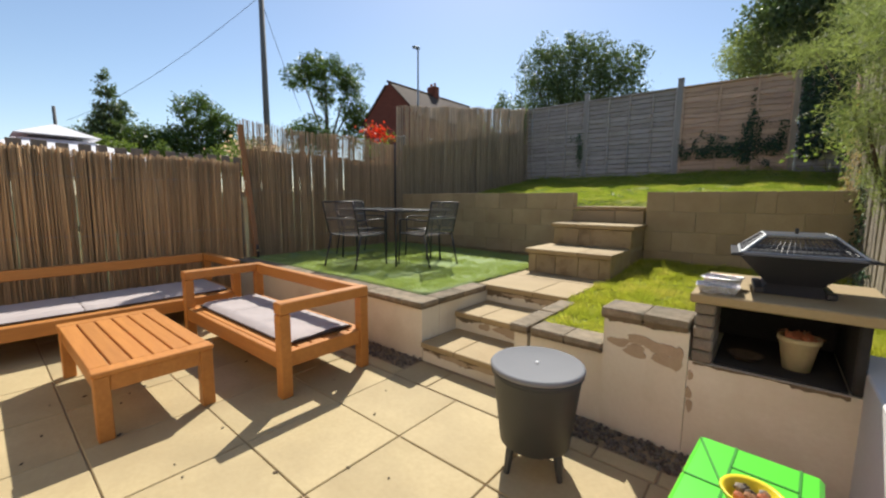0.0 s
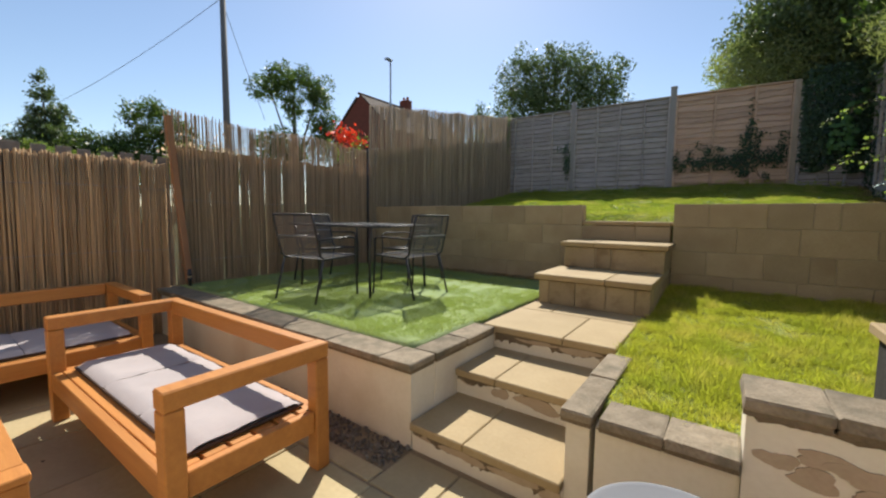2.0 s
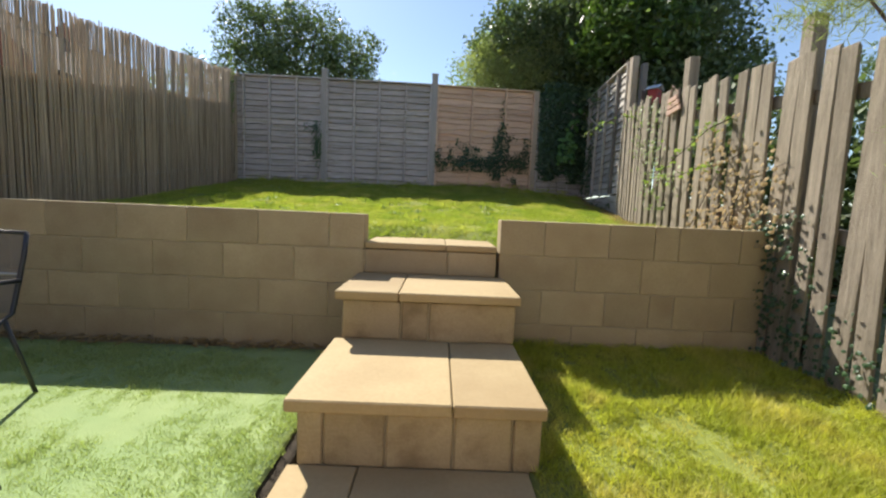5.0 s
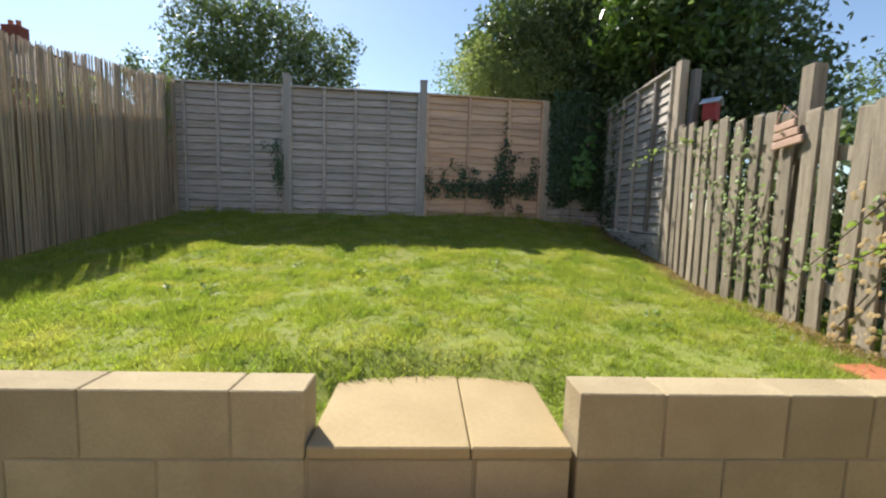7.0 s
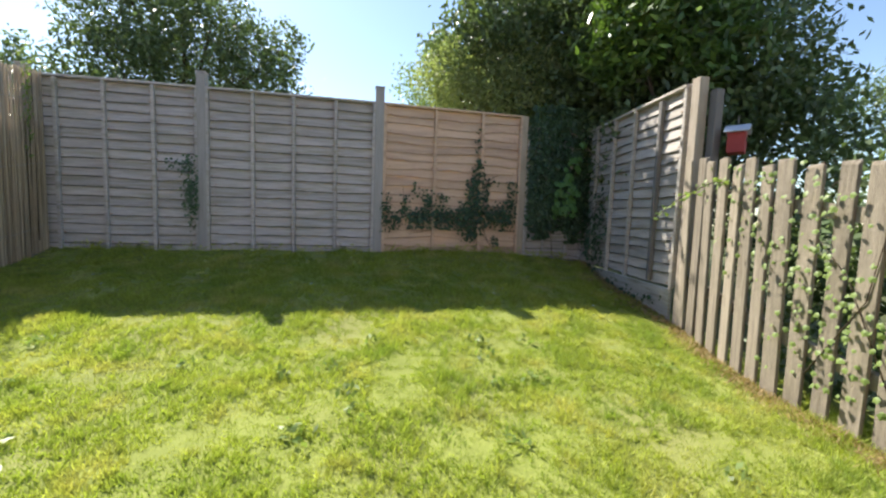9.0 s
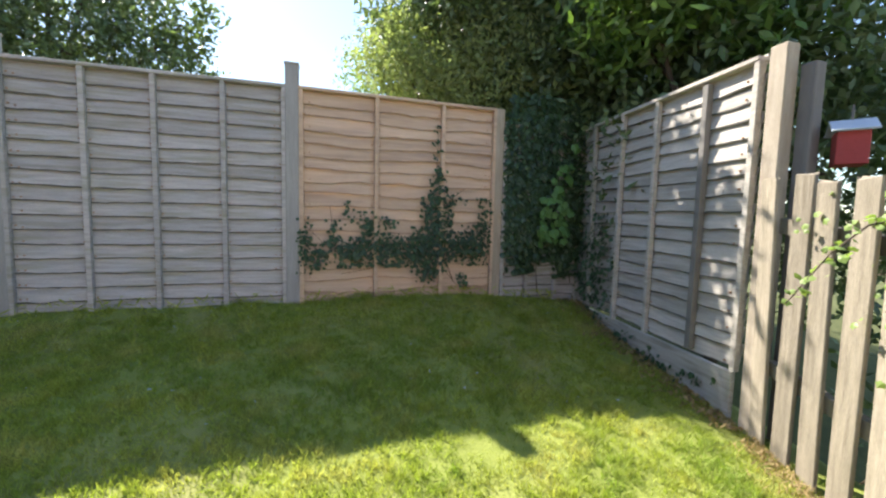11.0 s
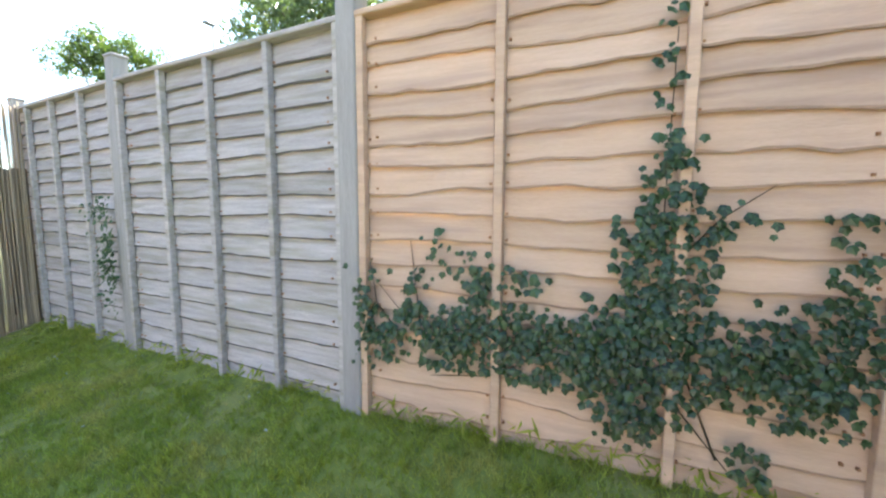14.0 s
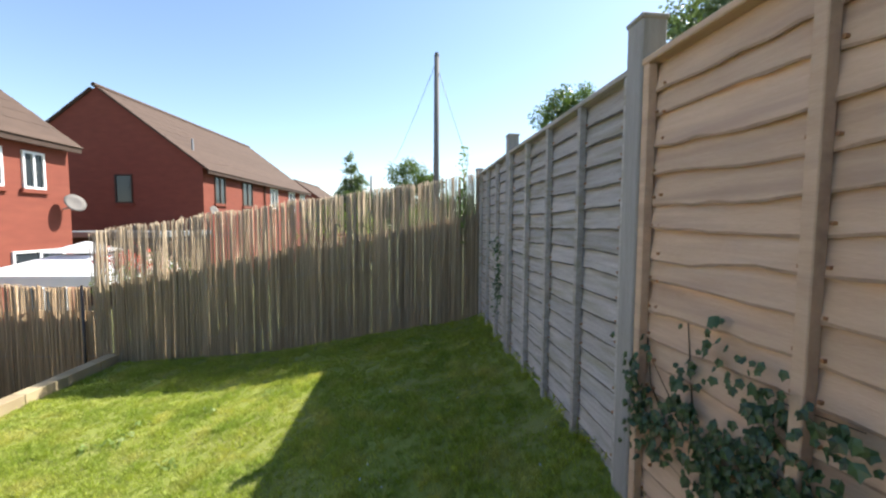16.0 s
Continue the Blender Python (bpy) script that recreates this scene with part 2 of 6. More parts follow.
L_LAUREL = leaf_material("laurel_leaf", (0.11, 0.18, 0.045), (0.07, 0.125, 0.03), 0.3, 0.3, 0.4)
L_TREE = leaf_material("tree_leaf", (0.13, 0.175, 0.08), (0.085, 0.125, 0.055), 0.45, 0.3, 0.4)
L_WILLOW = leaf_material("willow_leaf", (0.10, 0.15, 0.045), (0.065, 0.105, 0.03), 0.45, 0.35, 0.4)
L_IVY = leaf_material("ivy_leaf", (0.054, 0.098, 0.042), (0.028, 0.057, 0.026), 0.3, 0.2, 0.55)
L_BINDWEED = leaf_material("broad_pale_leaf", (0.10, 0.21, 0.06), (0.08, 0.17, 0.05), 0.4, 0.3, 0.25)
L_LIGHT = leaf_material("young_leaf", (0.20, 0.265, 0.08), (0.145, 0.205, 0.06), 0.45, 0.4, 0.3)
L_WISPY = leaf_material("wispy_leaf", (0.25, 0.285, 0.135), (0.18, 0.215, 0.10), 0.6, 0.45, 0.3)
L_FLOWER = leaf_material("red_flower", (0.70, 0.06, 0.035), (0.6, 0.05, 0.03), 0.5, 0.3, 0.3)
L_BLOSSOM = leaf_material("pale_blossom", (0.80, 0.66, 0.64), (0.72, 0.45, 0.43), 0.6, 0.3, 0.2)
L_DRY = leaf_material("dry_stem_leaf", (0.34, 0.25, 0.12), (0.27, 0.19, 0.09), 0.7, 0.3, 0.3)


# ---- mesh helpers ----
def box(bm, x0, x1, y0, y1, z0, z1, bevel=0.0, m=None):
    vs = bmesh.ops.create_cube(bm, size=1.0)["verts"]
    for v in vs:
        v.co = Vector(((x0 + x1) / 2 + v.co.x * (x1 - x0), (y0 + y1) / 2 + v.co.y * (y1 - y0), (z0 + z1) / 2 + v.co.z * (z1 - z0)))
    if bevel:
        es = list({e for v in vs for e in v.link_edges})
        out = bmesh.ops.bevel(bm, geom=es, offset=bevel, segments=1, affect="EDGES")
        vs = list({v for f in out["faces"] for v in f.verts} | {v for v in vs if v.is_valid})
    if m:
        for v in vs:
            v.co = m @ v.co
    return vs


def bx(*a, **k):
    bm = bmesh.new()
    box(bm, *a, **k)
    return bm


def tube(bm, points, r, seg=8, r_end=None):
    """A round bar along a line of points."""
    pts = [Vector(p) for p in points]
    rings = []
    for i, p in enumerate(pts):
        d = (pts[min(i + 1, len(pts) - 1)] - pts[max(i - 1, 0)]).normalized()
        side = d.cross(Vector((0.31, 0.17, 0.93))).normalized()
        up = side.cross(d)
        rr = r if r_end is None else r + (r_end - r) * i / (len(pts) - 1)
        rings.append([bm.verts.new(p + (side * math.cos(a) + up * math.sin(a)) * rr) for a in (2 * math.pi * k / seg for k in range(seg))])
    for a, b in zip(rings, rings[1:]):
        for k in range(seg):
            bm.faces.new((a[k], a[(k + 1) % seg], b[(k + 1) % seg], b[k]))
    bm.faces.new(rings[0])
    bm.faces.new(list(reversed(rings[-1])))
    return bm


def lathe(bm, profile, seg=48, centre=(0, 0)):
    """A turned body from (radius, height) pairs."""
    rings = [[bm.verts.new((centre[0] + r * math.cos(2 * math.pi * k / seg), centre[1] + r * math.sin(2 * math.pi * k / seg), z)) for k in range(seg)] for r, z in profile]
    for a, b in zip(rings, rings[1:]):
        for k in range(seg):
            bm.faces.new((a[k], a[(k + 1) % seg], b[(k + 1) % seg], b[k]))
    if profile[0][0] > 0.001:
        bm.faces.new(list(reversed(rings[0])))
    if profile[-1][0] > 0.001:
        bm.faces.new(rings[-1])
    return bm


def data_of(name, bm, mat, smooth=False):
    bmesh.ops.recalc_face_normals(bm, faces=bm.faces)
    me = bpy.data.meshes.new(name)
    bm.to_mesh(me)
    bm.free()
    me.materials.append(mat)
    if smooth:
        for p in me.polygons:
            p.use_smooth = True
    return me


def part(name, bm, mat, parent, label="", smooth=False):
    ob = new(name, data_of(name, bm, mat, smooth))
    ob.parent = parent
    return tagged(ob, label)


def thing(name, label, category, at=None, group="", kind=""):
    e = new(name)
    e.empty_display_size = 0.1
    if at:
        e.matrix_world = at
    return tagged(e, label, category, group, kind)


def solid(name, bm, mat, label, category="", kind="", group="", smooth=False):
    return tagged(new(name, data_of(name, bm, mat, smooth)), label, category, group, kind)


def raw_mesh(name, verts, faces_n, mat, parent=None):
    """A large mesh from an array of corners, faces_n corners to each face, none shared."""
    n = len(verts)
    me = bpy.data.meshes.new(name)
    me.vertices.add(n)
    me.vertices.foreach_set("co", np.asarray(verts, dtype=np.float32).ravel())
    me.loops.add(n)
    me.loops.foreach_set("vertex_index", np.arange(n, dtype=np.int32))
    me.polygons.add(n // faces_n)
    me.polygons.foreach_set("loop_start", np.arange(0, n, faces_n, dtype=np.int32))
    me.update(calc_edges=True)
    me.materials.append(mat)
    ob = new(name, me)
    ob.parent = parent
    return ob


def leaf_cloud(centres, rng, length, width, flat=0.0):
    """Pointed leaves (four corners, folded) at the centres, turned at random; flat pulls their faces upward."""
    n = len(centres)
    d = rng.normal(size=(n, 3))
    d[:, 2] -= 0.25
    d /= np.linalg.norm(d, axis=1, keepdims=True)
    up = rng.normal(size=(n, 3)) + np.array([0, 0, flat])
    s = np.cross(d, up)
    s /= np.linalg.norm(s, axis=1, keepdims=True) + 1e-9
    nrm = np.cross(s, d)
    ln = (length * rng.uniform(0.6, 1.3, n))[:, None]
    wd = (width * rng.uniform(0.7, 1.2, n))[:, None]
    a = centres - d * ln * 0.5
    b = centres + s * wd * 0.5 + nrm * wd * 0.15
    c = centres + d * ln * 0.5
    e = centres - s * wd * 0.5 + nrm * wd * 0.15
    return np.stack([a, b, c, e], 1).reshape(-1, 3)


def smooth01(a, b, v):
    u = min(1.0, max(0.0, (v - a) / (b - a)))
    return u * u * (3 - 2 * u)

# ---- plan ----
Z_TER, Z_TOP = 0.452, 1.325            # lower terrace, top of the block wall
X_FENCE = -3.2                        # cane screen
GAP_L, GAP_R = 0.0, 0.868              # opening of the upper steps in the block wall


def lawn_z(x, y):
    """Height of the upper lawn."""
    z = 1.205 + 0.052 * y + 0.105 * smooth01(1.6, 4.4, y) + 0.030 * y * smooth01(1.4, 3.6, y) + 0.115 * smooth01(4.1, 4.95, y) - 0.10 * max(0.0, x - 1.9) * smooth01(0.5, 3.5, y)
    z -= 0.06 * math.exp(-((x - 0.43) / 0.48) ** 2) * smooth01(1.3, 0.0, y)
    z += 0.014 * noise.noise(Vector((x * 1.7, y * 1.7, 0.3))) + 0.010 * noise.noise(Vector((x * 6, y * 6, 3.3))) + 0.008 * noise.noise(Vector((x * 13, y * 13, 6.1)))
    w = smooth01(-0.3, 0.0, x) * smooth01(1.17, 0.87, x)
    return z * (1 - w) + w * min(z, 1.10 + 0.5 * max(0.0, y - 0.44 + 0.25 * abs(x - 0.43) ** 1.5))


def low_lawn_z(x, y):
    """Height of the lower lawn beside the steps."""
    return 0.44 + 0.075 * smooth01(-1.5, 0.0, y) - 0.09 * smooth01(1.70, 1.78, x) * smooth01(-2.2, -2.3, y) + 0.014 * noise.noise(Vector((x * 2.1, y * 2.1, 5.3))) + 0.013 * noise.noise(Vector((x * 6, y * 6, 8.3))) + 0.009 * noise.noise(Vector((x * 13, y * 13, 2.3)))


# ground around and beyond the garden, one sheet out to the horizon
bm = bmesh.new()
xs = [-2500, -800, -300, -120, -60, -40, -30, -20, -14, -10, -7, -5, -3.6, -3, -2, -1, 0, 1, 2, 3, 4, 6, 9, 14, 25, 50, 120, 400, 2500]
ys = [-2500, -600, -150, -60, -30, -16, -10, -7, -5, -3, -1, 0, 1, 2, 3, 4, 5, 6, 7.5, 10, 14, 20, 30, 50, 120, 400, 2500]
grid = [[bm.verts.new((x, y, -0.09 + 1.75 * smooth01(0.0, 5.8, y))) for x in xs] for y in ys]
for r0, r1 in zip(grid, grid[1:]):
    for i in range(len(xs) - 1):
        bm.faces.new((r0[i], r0[i + 1], r1[i + 1], r1[i]))
solid("ground", bm, M_EARTH, "rough grassy earth around the garden", "ground", "structure", smooth=True)


def patch(name, x0, x1, y0, y1, nx, ny, height, mat, label, skirt=0.35):
    bm = bmesh.new()
    g = [[bm.verts.new((x0 + (x1 - x0) * i / nx, y0 + (y1 - y0) * j / ny, 0)) for i in range(nx + 1)] for j in range(ny + 1)]
    for row in g:
        for v in row:
            v.co.z = height(v.co.x, v.co.y)
    for j in range(ny):
        for i in range(nx):
            bm.faces.new((g[j][i], g[j][i + 1], g[j + 1][i + 1], g[j + 1][i]))
    rim = g[0] + [r[-1] for r in g[1:]] + list(reversed(g[-1][:-1])) + [r[0] for r in reversed(g[1:-1])]
    low = [bm.verts.new((v.co.x, v.co.y, v.co.z - skirt)) for v in rim]
    for k in range(len(rim)):
        bm.faces.new((rim[k], low[k], low[(k + 1) % len(rim)], rim[(k + 1) % len(rim)]))
    return solid(name, bm, mat, label, "lawn", "structure", smooth=True)


upper_lawn = patch("ground_upper_lawn", -3.5, 3.2, 0.135, 5.2, 120, 90, lawn_z, M_SOIL, "sloping mown upper lawn, dry and yellow in patches")
low_lawn = patch("ground_lower_lawn", 0.836, 2.72, -2.80, -0.002, 40, 54, low_lawn_z, M_SOIL, "small mown lawn below the block wall")
turf = patch("floor_turf", -3.3, -0.085, -2.77, -0.09, 30, 26, lambda x, y: Z_TER + 0.006 * noise.noise(Vector((x * 1.5, y * 1.5, 9))), M_TURF, "bright green artificial turf on the raised terrace")

# crumbly soil showing between the turf's cut edge and the slabs
bm = bmesh.new()
rows = []
for j in range(120):
    y = -2.105 + 2.09 * j / 119
    rows.append([bm.verts.new((x, y, z + 0.010 * noise.noise(Vector((x * 60, y * 40, 2.2))))) for x, z in ((-0.125, 0.2), (-0.125, 0.424), (-0.10, 0.430), (-0.078, 0.428), (-0.055, 0.424), (-0.034, 0.420), (-0.034, 0.2))])
for a, b in zip(rows, rows[1:]):
    for k in range(6):
        bm.faces.new((a[k], a[k + 1], b[k + 1], b[k]))
solid("ground_soil_gap", bm, M_DARKSOIL, "dark crumbly soil between turf and slabs", "soil", "structure", smooth=True)

# retaining masses, rendered faces
solid("wall_terrace", bx(-3.3, 0.045, -2.948, -2.748, -0.1, 0.395), M_RENDER, "pinkish rendered retaining wall of the terrace", "retaining wall", "structure")
solid("wall_terrace_side", bx(-0.11, 0.05, -2.748, -2.088, -0.1, 0.395), M_RENDER, "pinkish rendered side wall along the steps", "retaining wall", "structure")
solid("wall_step_side", bx(0.825, 0.915, -2.928, -1.948, -0.1, 0.405), M_RENDER, "pale rendered low wall beside the steps", "retaining wall", "structure")
solid("wall_low", bx(0.936, 1.37, -2.928, -2.788, -0.1, 0.405), M_RENDER, "pale rendered low garden wall", "retaining wall", "structure")
solid("wall_mid", bx(1.372, 1.76, -2.948, -2.748, -0.1, 0.605), M_RENDER, "pale rendered wall with flaking patches", "retaining wall", "structure")
solid("wall_barbecue", bx(1.762, 2.36, -2.943, -2.248, -0.1, 0.47), M_RENDER, "pale rendered plinth under the barbecue niche", "retaining wall", "structure")
solid("wall_white", bx(2.332, 2.5, -7.248, -2.648, -0.1, 0.57, bevel=0.006), M_WHITE, "low white rendered boundary wall", "wall", "structure")
# out of view; cream picked to bounce light onto the terrace walls
solid("wall_house", bx(-9, 6, -7.648, -7.348, -0.1, 5.2), M_BOUNCEWALL, "plain unseen cream wall closing the patio and bouncing light", "house wall", "structure")


def flakes(parent, spots, y, mat, seed):
    """Thin raised patches of flaking render, uneven in outline."""
    rng = random.Random(seed)
    for i, (cx, cz, w, h) in enumerate(spots):
        bm = bmesh.new()
        y -= 0.0011
        n = 26
        ring = []
        for k in range(n):
            a = 2 * math.pi * k / n
            f = 0.9 + 0.17 * math.sin(2 * a + cx * 40) + 0.13 * math.sin(3 * a + cz * 50) + rng.uniform(-0.08, 0.08)
            ring.append((cx + math.cos(a) * w * f, cz + math.sin(a) * h * f))
        front = [bm.verts.new((px, y - 0.002, pz)) for px, pz in ring]
        back = [bm.verts.new((px, y + 0.004, pz)) for px, pz in ring]
        hub = bm.verts.new((cx, y - 0.002, cz))
        for k in range(n):
            bm.faces.new((hub, front[k], front[(k + 1) % n]))
        for k in range(n):
            bm.faces.new((front[k], back[k], back[(k + 1) % n], front[(k + 1) % n]))
        part("flake", bm, mat, parent)


M_FLAKE = material("exposed_brown_render", (0.47, 0.37, 0.255), (0.39, 0.30, 0.205), 0.95, 14, 90, 0.5)
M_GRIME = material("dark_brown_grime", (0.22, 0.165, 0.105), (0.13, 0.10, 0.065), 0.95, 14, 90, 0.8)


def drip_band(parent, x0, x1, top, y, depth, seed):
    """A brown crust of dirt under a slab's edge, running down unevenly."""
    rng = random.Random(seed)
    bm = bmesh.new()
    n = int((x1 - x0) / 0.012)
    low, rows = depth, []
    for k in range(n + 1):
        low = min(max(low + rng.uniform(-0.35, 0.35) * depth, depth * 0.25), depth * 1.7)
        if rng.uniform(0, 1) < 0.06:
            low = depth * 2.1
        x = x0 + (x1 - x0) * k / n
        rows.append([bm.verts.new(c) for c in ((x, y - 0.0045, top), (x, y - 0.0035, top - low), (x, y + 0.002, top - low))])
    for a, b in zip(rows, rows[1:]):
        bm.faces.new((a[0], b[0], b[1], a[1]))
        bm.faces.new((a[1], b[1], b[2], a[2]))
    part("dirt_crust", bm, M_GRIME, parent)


flakes(bpy.data.objects["wall_mid"], [(1.45, 0.485, 0.05, 0.030), (1.53, 0.455, 0.065, 0.032), (1.545, 0.52, 0.07, 0.024), (1.635, 0.50, 0.08, 0.036), (1.66, 0.445, 0.06, 0.030), (1.715, 0.46, 0.035, 0.06)], -2.948, M_FLAKE, 3)
flakes(bpy.data.objects["wall_barbecue"], [(1.775, 0.40, 0.011, 0.03), (1.77, 0.31, 0.016, 0.035), (1.78, 0.25, 0.012, 0.04)], -2.943, M_FLAKE, 4)


def coping(parent_name, label, pieces):
    t = thing(parent_name, label, "coping", kind="structure")
    rng = random.Random(len(pieces))
    for x0, x1, y0, y1, z0, z1 in pieces:
        bm = bx(x0 + 0.001, x1 - 0.001, y0 + 0.003, y1 - 0.003, z0 + 0.017, z1 - 0.003, bevel=0.005)
        for v in bm.verts:
            v.co += Vector((rng.uniform(-1, 1), rng.uniform(-1, 1), rng.uniform(-1, 1))) * 0.003
        part("coping_stone", bm, M_CAP, t)
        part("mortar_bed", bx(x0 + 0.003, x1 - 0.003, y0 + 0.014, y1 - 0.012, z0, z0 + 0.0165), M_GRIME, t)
    return t


caps = []
x = -3.25
while x < -0.05:
    x1 = min(x + 0.44, 0.065)
    if 0.065 - x1 < 0.15:
        x1 = 0.065
    caps.append((x, x1, -2.983, -2.768, 0.397, 0.452))
    x = x1 + 0.003
caps += [(-0.125, 0.065, -2.765, -2.448, 0.397, 0.452), (-0.125, 0.065, -2.445, -2.108, 0.397, 0.452)]
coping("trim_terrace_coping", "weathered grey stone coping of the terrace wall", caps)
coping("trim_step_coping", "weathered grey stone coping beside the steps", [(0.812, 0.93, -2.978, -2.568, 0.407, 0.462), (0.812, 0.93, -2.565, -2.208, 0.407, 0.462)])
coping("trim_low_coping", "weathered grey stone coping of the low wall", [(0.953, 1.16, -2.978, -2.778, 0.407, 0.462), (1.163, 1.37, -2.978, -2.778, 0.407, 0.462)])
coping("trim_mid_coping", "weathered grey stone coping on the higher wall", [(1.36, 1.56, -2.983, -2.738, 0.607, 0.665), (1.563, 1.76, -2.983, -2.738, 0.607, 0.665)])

# ---- steps ----
steps = thing("stairs_lower", "lower garden steps of buff slabs on rendered risers", "steps", kind="structure")
part("riser", bx(0.05, 0.825, -2.943, -2.448, -0.1, 0.105), M_RENDER, steps, "stained pale rendered riser")
part("riser", bx(0, 0.823, -2.535, -2.046, 0.10, 0.255), M_RENDER, steps, "stained pale rendered riser")
part("riser", bx(-0.07, 0.823, -2.078, -1.246, 0.26, 0.405), M_RENDER, steps, "stained pale rendered riser")
for x0, x1 in ((0.054, 0.37), (0.374, 0.822)):
    part("slab", bx(x0, x1, -2.973, -2.53, 0.107, 0.148, bevel=0.005), M_STEP, steps)
for x0, x1 in ((0.054, 0.31), (0.314, 0.822)):
    part("slab", bx(x0, x1, -2.56, -2.07, 0.257, 0.300, bevel=0.005), M_STEP, steps)
for x0, x1, y0, y1 in ((-0.03, 0.52, -2.10, -1.50), (0.524, 0.828, -2.10, -1.50), (-0.03, 0.22, -1.496, -1.20), (0.224, 0.828, -1.496, -1.20)):
    part("slab", bx(x0, x1, y0, y1, 0.407, 0.452, bevel=0.005), M_STEP, steps)

flakes(steps, [(0.16, 0.085, 0.09, 0.020), (0.36, 0.075, 0.12, 0.028), (0.62, 0.08, 0.14, 0.022), (0.78, 0.07, 0.05, 0.032)], -2.943, M_FLAKE, 5)
flakes(steps, [(0.13, 0.230, 0.06, 0.018), (0.34, 0.215, 0.05, 0.035), (0.55, 0.215, 0.13, 0.038), (0.75, 0.225, 0.08, 0.025)], -2.535, M_FLAKE, 6)
flakes(steps, [(0.08, 0.39, 0.10, 0.016), (0.35, 0.385, 0.14, 0.018), (0.62, 0.38, 0.14, 0.022), (0.78, 0.36, 0.04, 0.04)], -2.078, M_FLAKE, 7)

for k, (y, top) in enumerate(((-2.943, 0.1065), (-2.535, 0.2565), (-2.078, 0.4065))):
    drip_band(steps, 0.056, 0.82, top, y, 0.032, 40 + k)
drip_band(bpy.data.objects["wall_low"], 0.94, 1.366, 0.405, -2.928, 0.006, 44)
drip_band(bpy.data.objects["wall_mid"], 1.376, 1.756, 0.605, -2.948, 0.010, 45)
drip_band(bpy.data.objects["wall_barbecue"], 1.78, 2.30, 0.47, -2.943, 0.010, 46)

ups = thing("stairs_upper", "upper garden steps of buff slabs on block risers", "steps", kind="structure")
part("core", bx(0.004, 0.854, -1.186, -0.348, 0.40, 0.648), M_MORTAR, ups)
part("core", bx(0.004, 0.864, -0.561, -0.004, 0.64, 0.898), M_MORTAR, ups)
part("core", bx(-0.004, 0.847, 0.008, 0.4, 0.8, 1.10), M_MORTAR, ups)


def block_row(parent, mat, cuts, y0, y1, z0, z1):
    for a, b in zip(cuts, cuts[1:]):
        part("block", bx(a + 0.004, b - 0.004, y0, y1, z0 + 0.004, z1 - 0.004, bevel=0.005), mat, parent)


block_row(ups, M_RISER, [0.0, 0.095, 0.315, 0.555, 0.765, 0.87], -1.20, -1.098, 0.445, 0.654)
block_row(ups, M_RISER, [0.0, 0.30, 0.44, 0.88], -0.573, -0.478, 0.70, 0.904)
block_row(ups, M_BLOCK, [0.002, 0.535, 0.853], -0.004, 0.09, 0.948, 1.106)
for y0, y1, z0, z1 in ((-1.098, -0.83, 0.445, 0.654), (-0.82, -0.53, 0.445, 0.654), (-0.52, -0.005, 0.445, 0.654), (-0.478, -0.005, 0.70, 0.904)):
    part("block", bx(0.80, 0.872, y0 + 0.004, y1 - 0.004, z0, z1, bevel=0.005), M_BLOCK, ups)
    part("block", bx(-0.002, 0.07, y0 + 0.004, y1 - 0.004, z0, z1, bevel=0.005), M_BLOCK, ups)
for x0, x1 in ((-0.034, 0.545), (0.549, 0.876)):
    part("slab", bx(x0, x1, -1.228, -0.57, 0.656, 0.702, bevel=0.005), M_STEP, ups)
for x0, x1 in ((-0.032, 0.285), (0.289, 0.90)):
    part("slab", bx(x0, x1, -0.596, -0.006, 0.906, 0.950, bevel=0.005), M_STEP, ups)
for x0, x1 in ((0.004, 0.52), (0.524, 0.851)):
    part("slab", bx(x0, x1, -0.012, 0.56, 1.108, 1.148, bevel=0.005), M_STEP, ups)

# ---- block wall ----
COURSES = [(1.100, 1.325), (0.875, 1.100), (0.650, 0.875), (0.425, 0.650)]
TOP_L = [-3.24, -2.93, -2.48, -2.03, -1.58, -1.13, -0.68, -0.23, 0.0]
MID_L = [-3.24, -2.705, -2.255, -1.805, -1.355, -0.905, -0.455, 0.0]
TOP_R = [0.868, 1.155, 1.575, 1.87, 2.03, 2.43, 2.70]
MID_R = [0.868, 1.37, 1.80, 2.25, 2.70]
for name, sets, x0, x1 in (("wall_block_west", (TOP_L, MID_L), -3.24, 0.0), ("wall_block_east", (TOP_R, MID_R), 0.868, 2.70)):
    w = solid(name, bx(x0 + 0.01, x1 - 0.01, 0.007, 0.133, 0.3, 1.317), M_MORTAR, "buff concrete block retaining wall, four courses", "block wall", "structure")
    for k, (z0, z1) in enumerate(COURSES):
        cuts = sets[k % 2]
        for a, b in zip(cuts, cuts[1:]):
            part("block", bx(a + 0.003, b - 0.003, 0.0, 0.14, z0 + 0.003, z1 - 0.002 if k == 0 else z1 - 0.003, bevel=0.004), M_BLOCK, w)

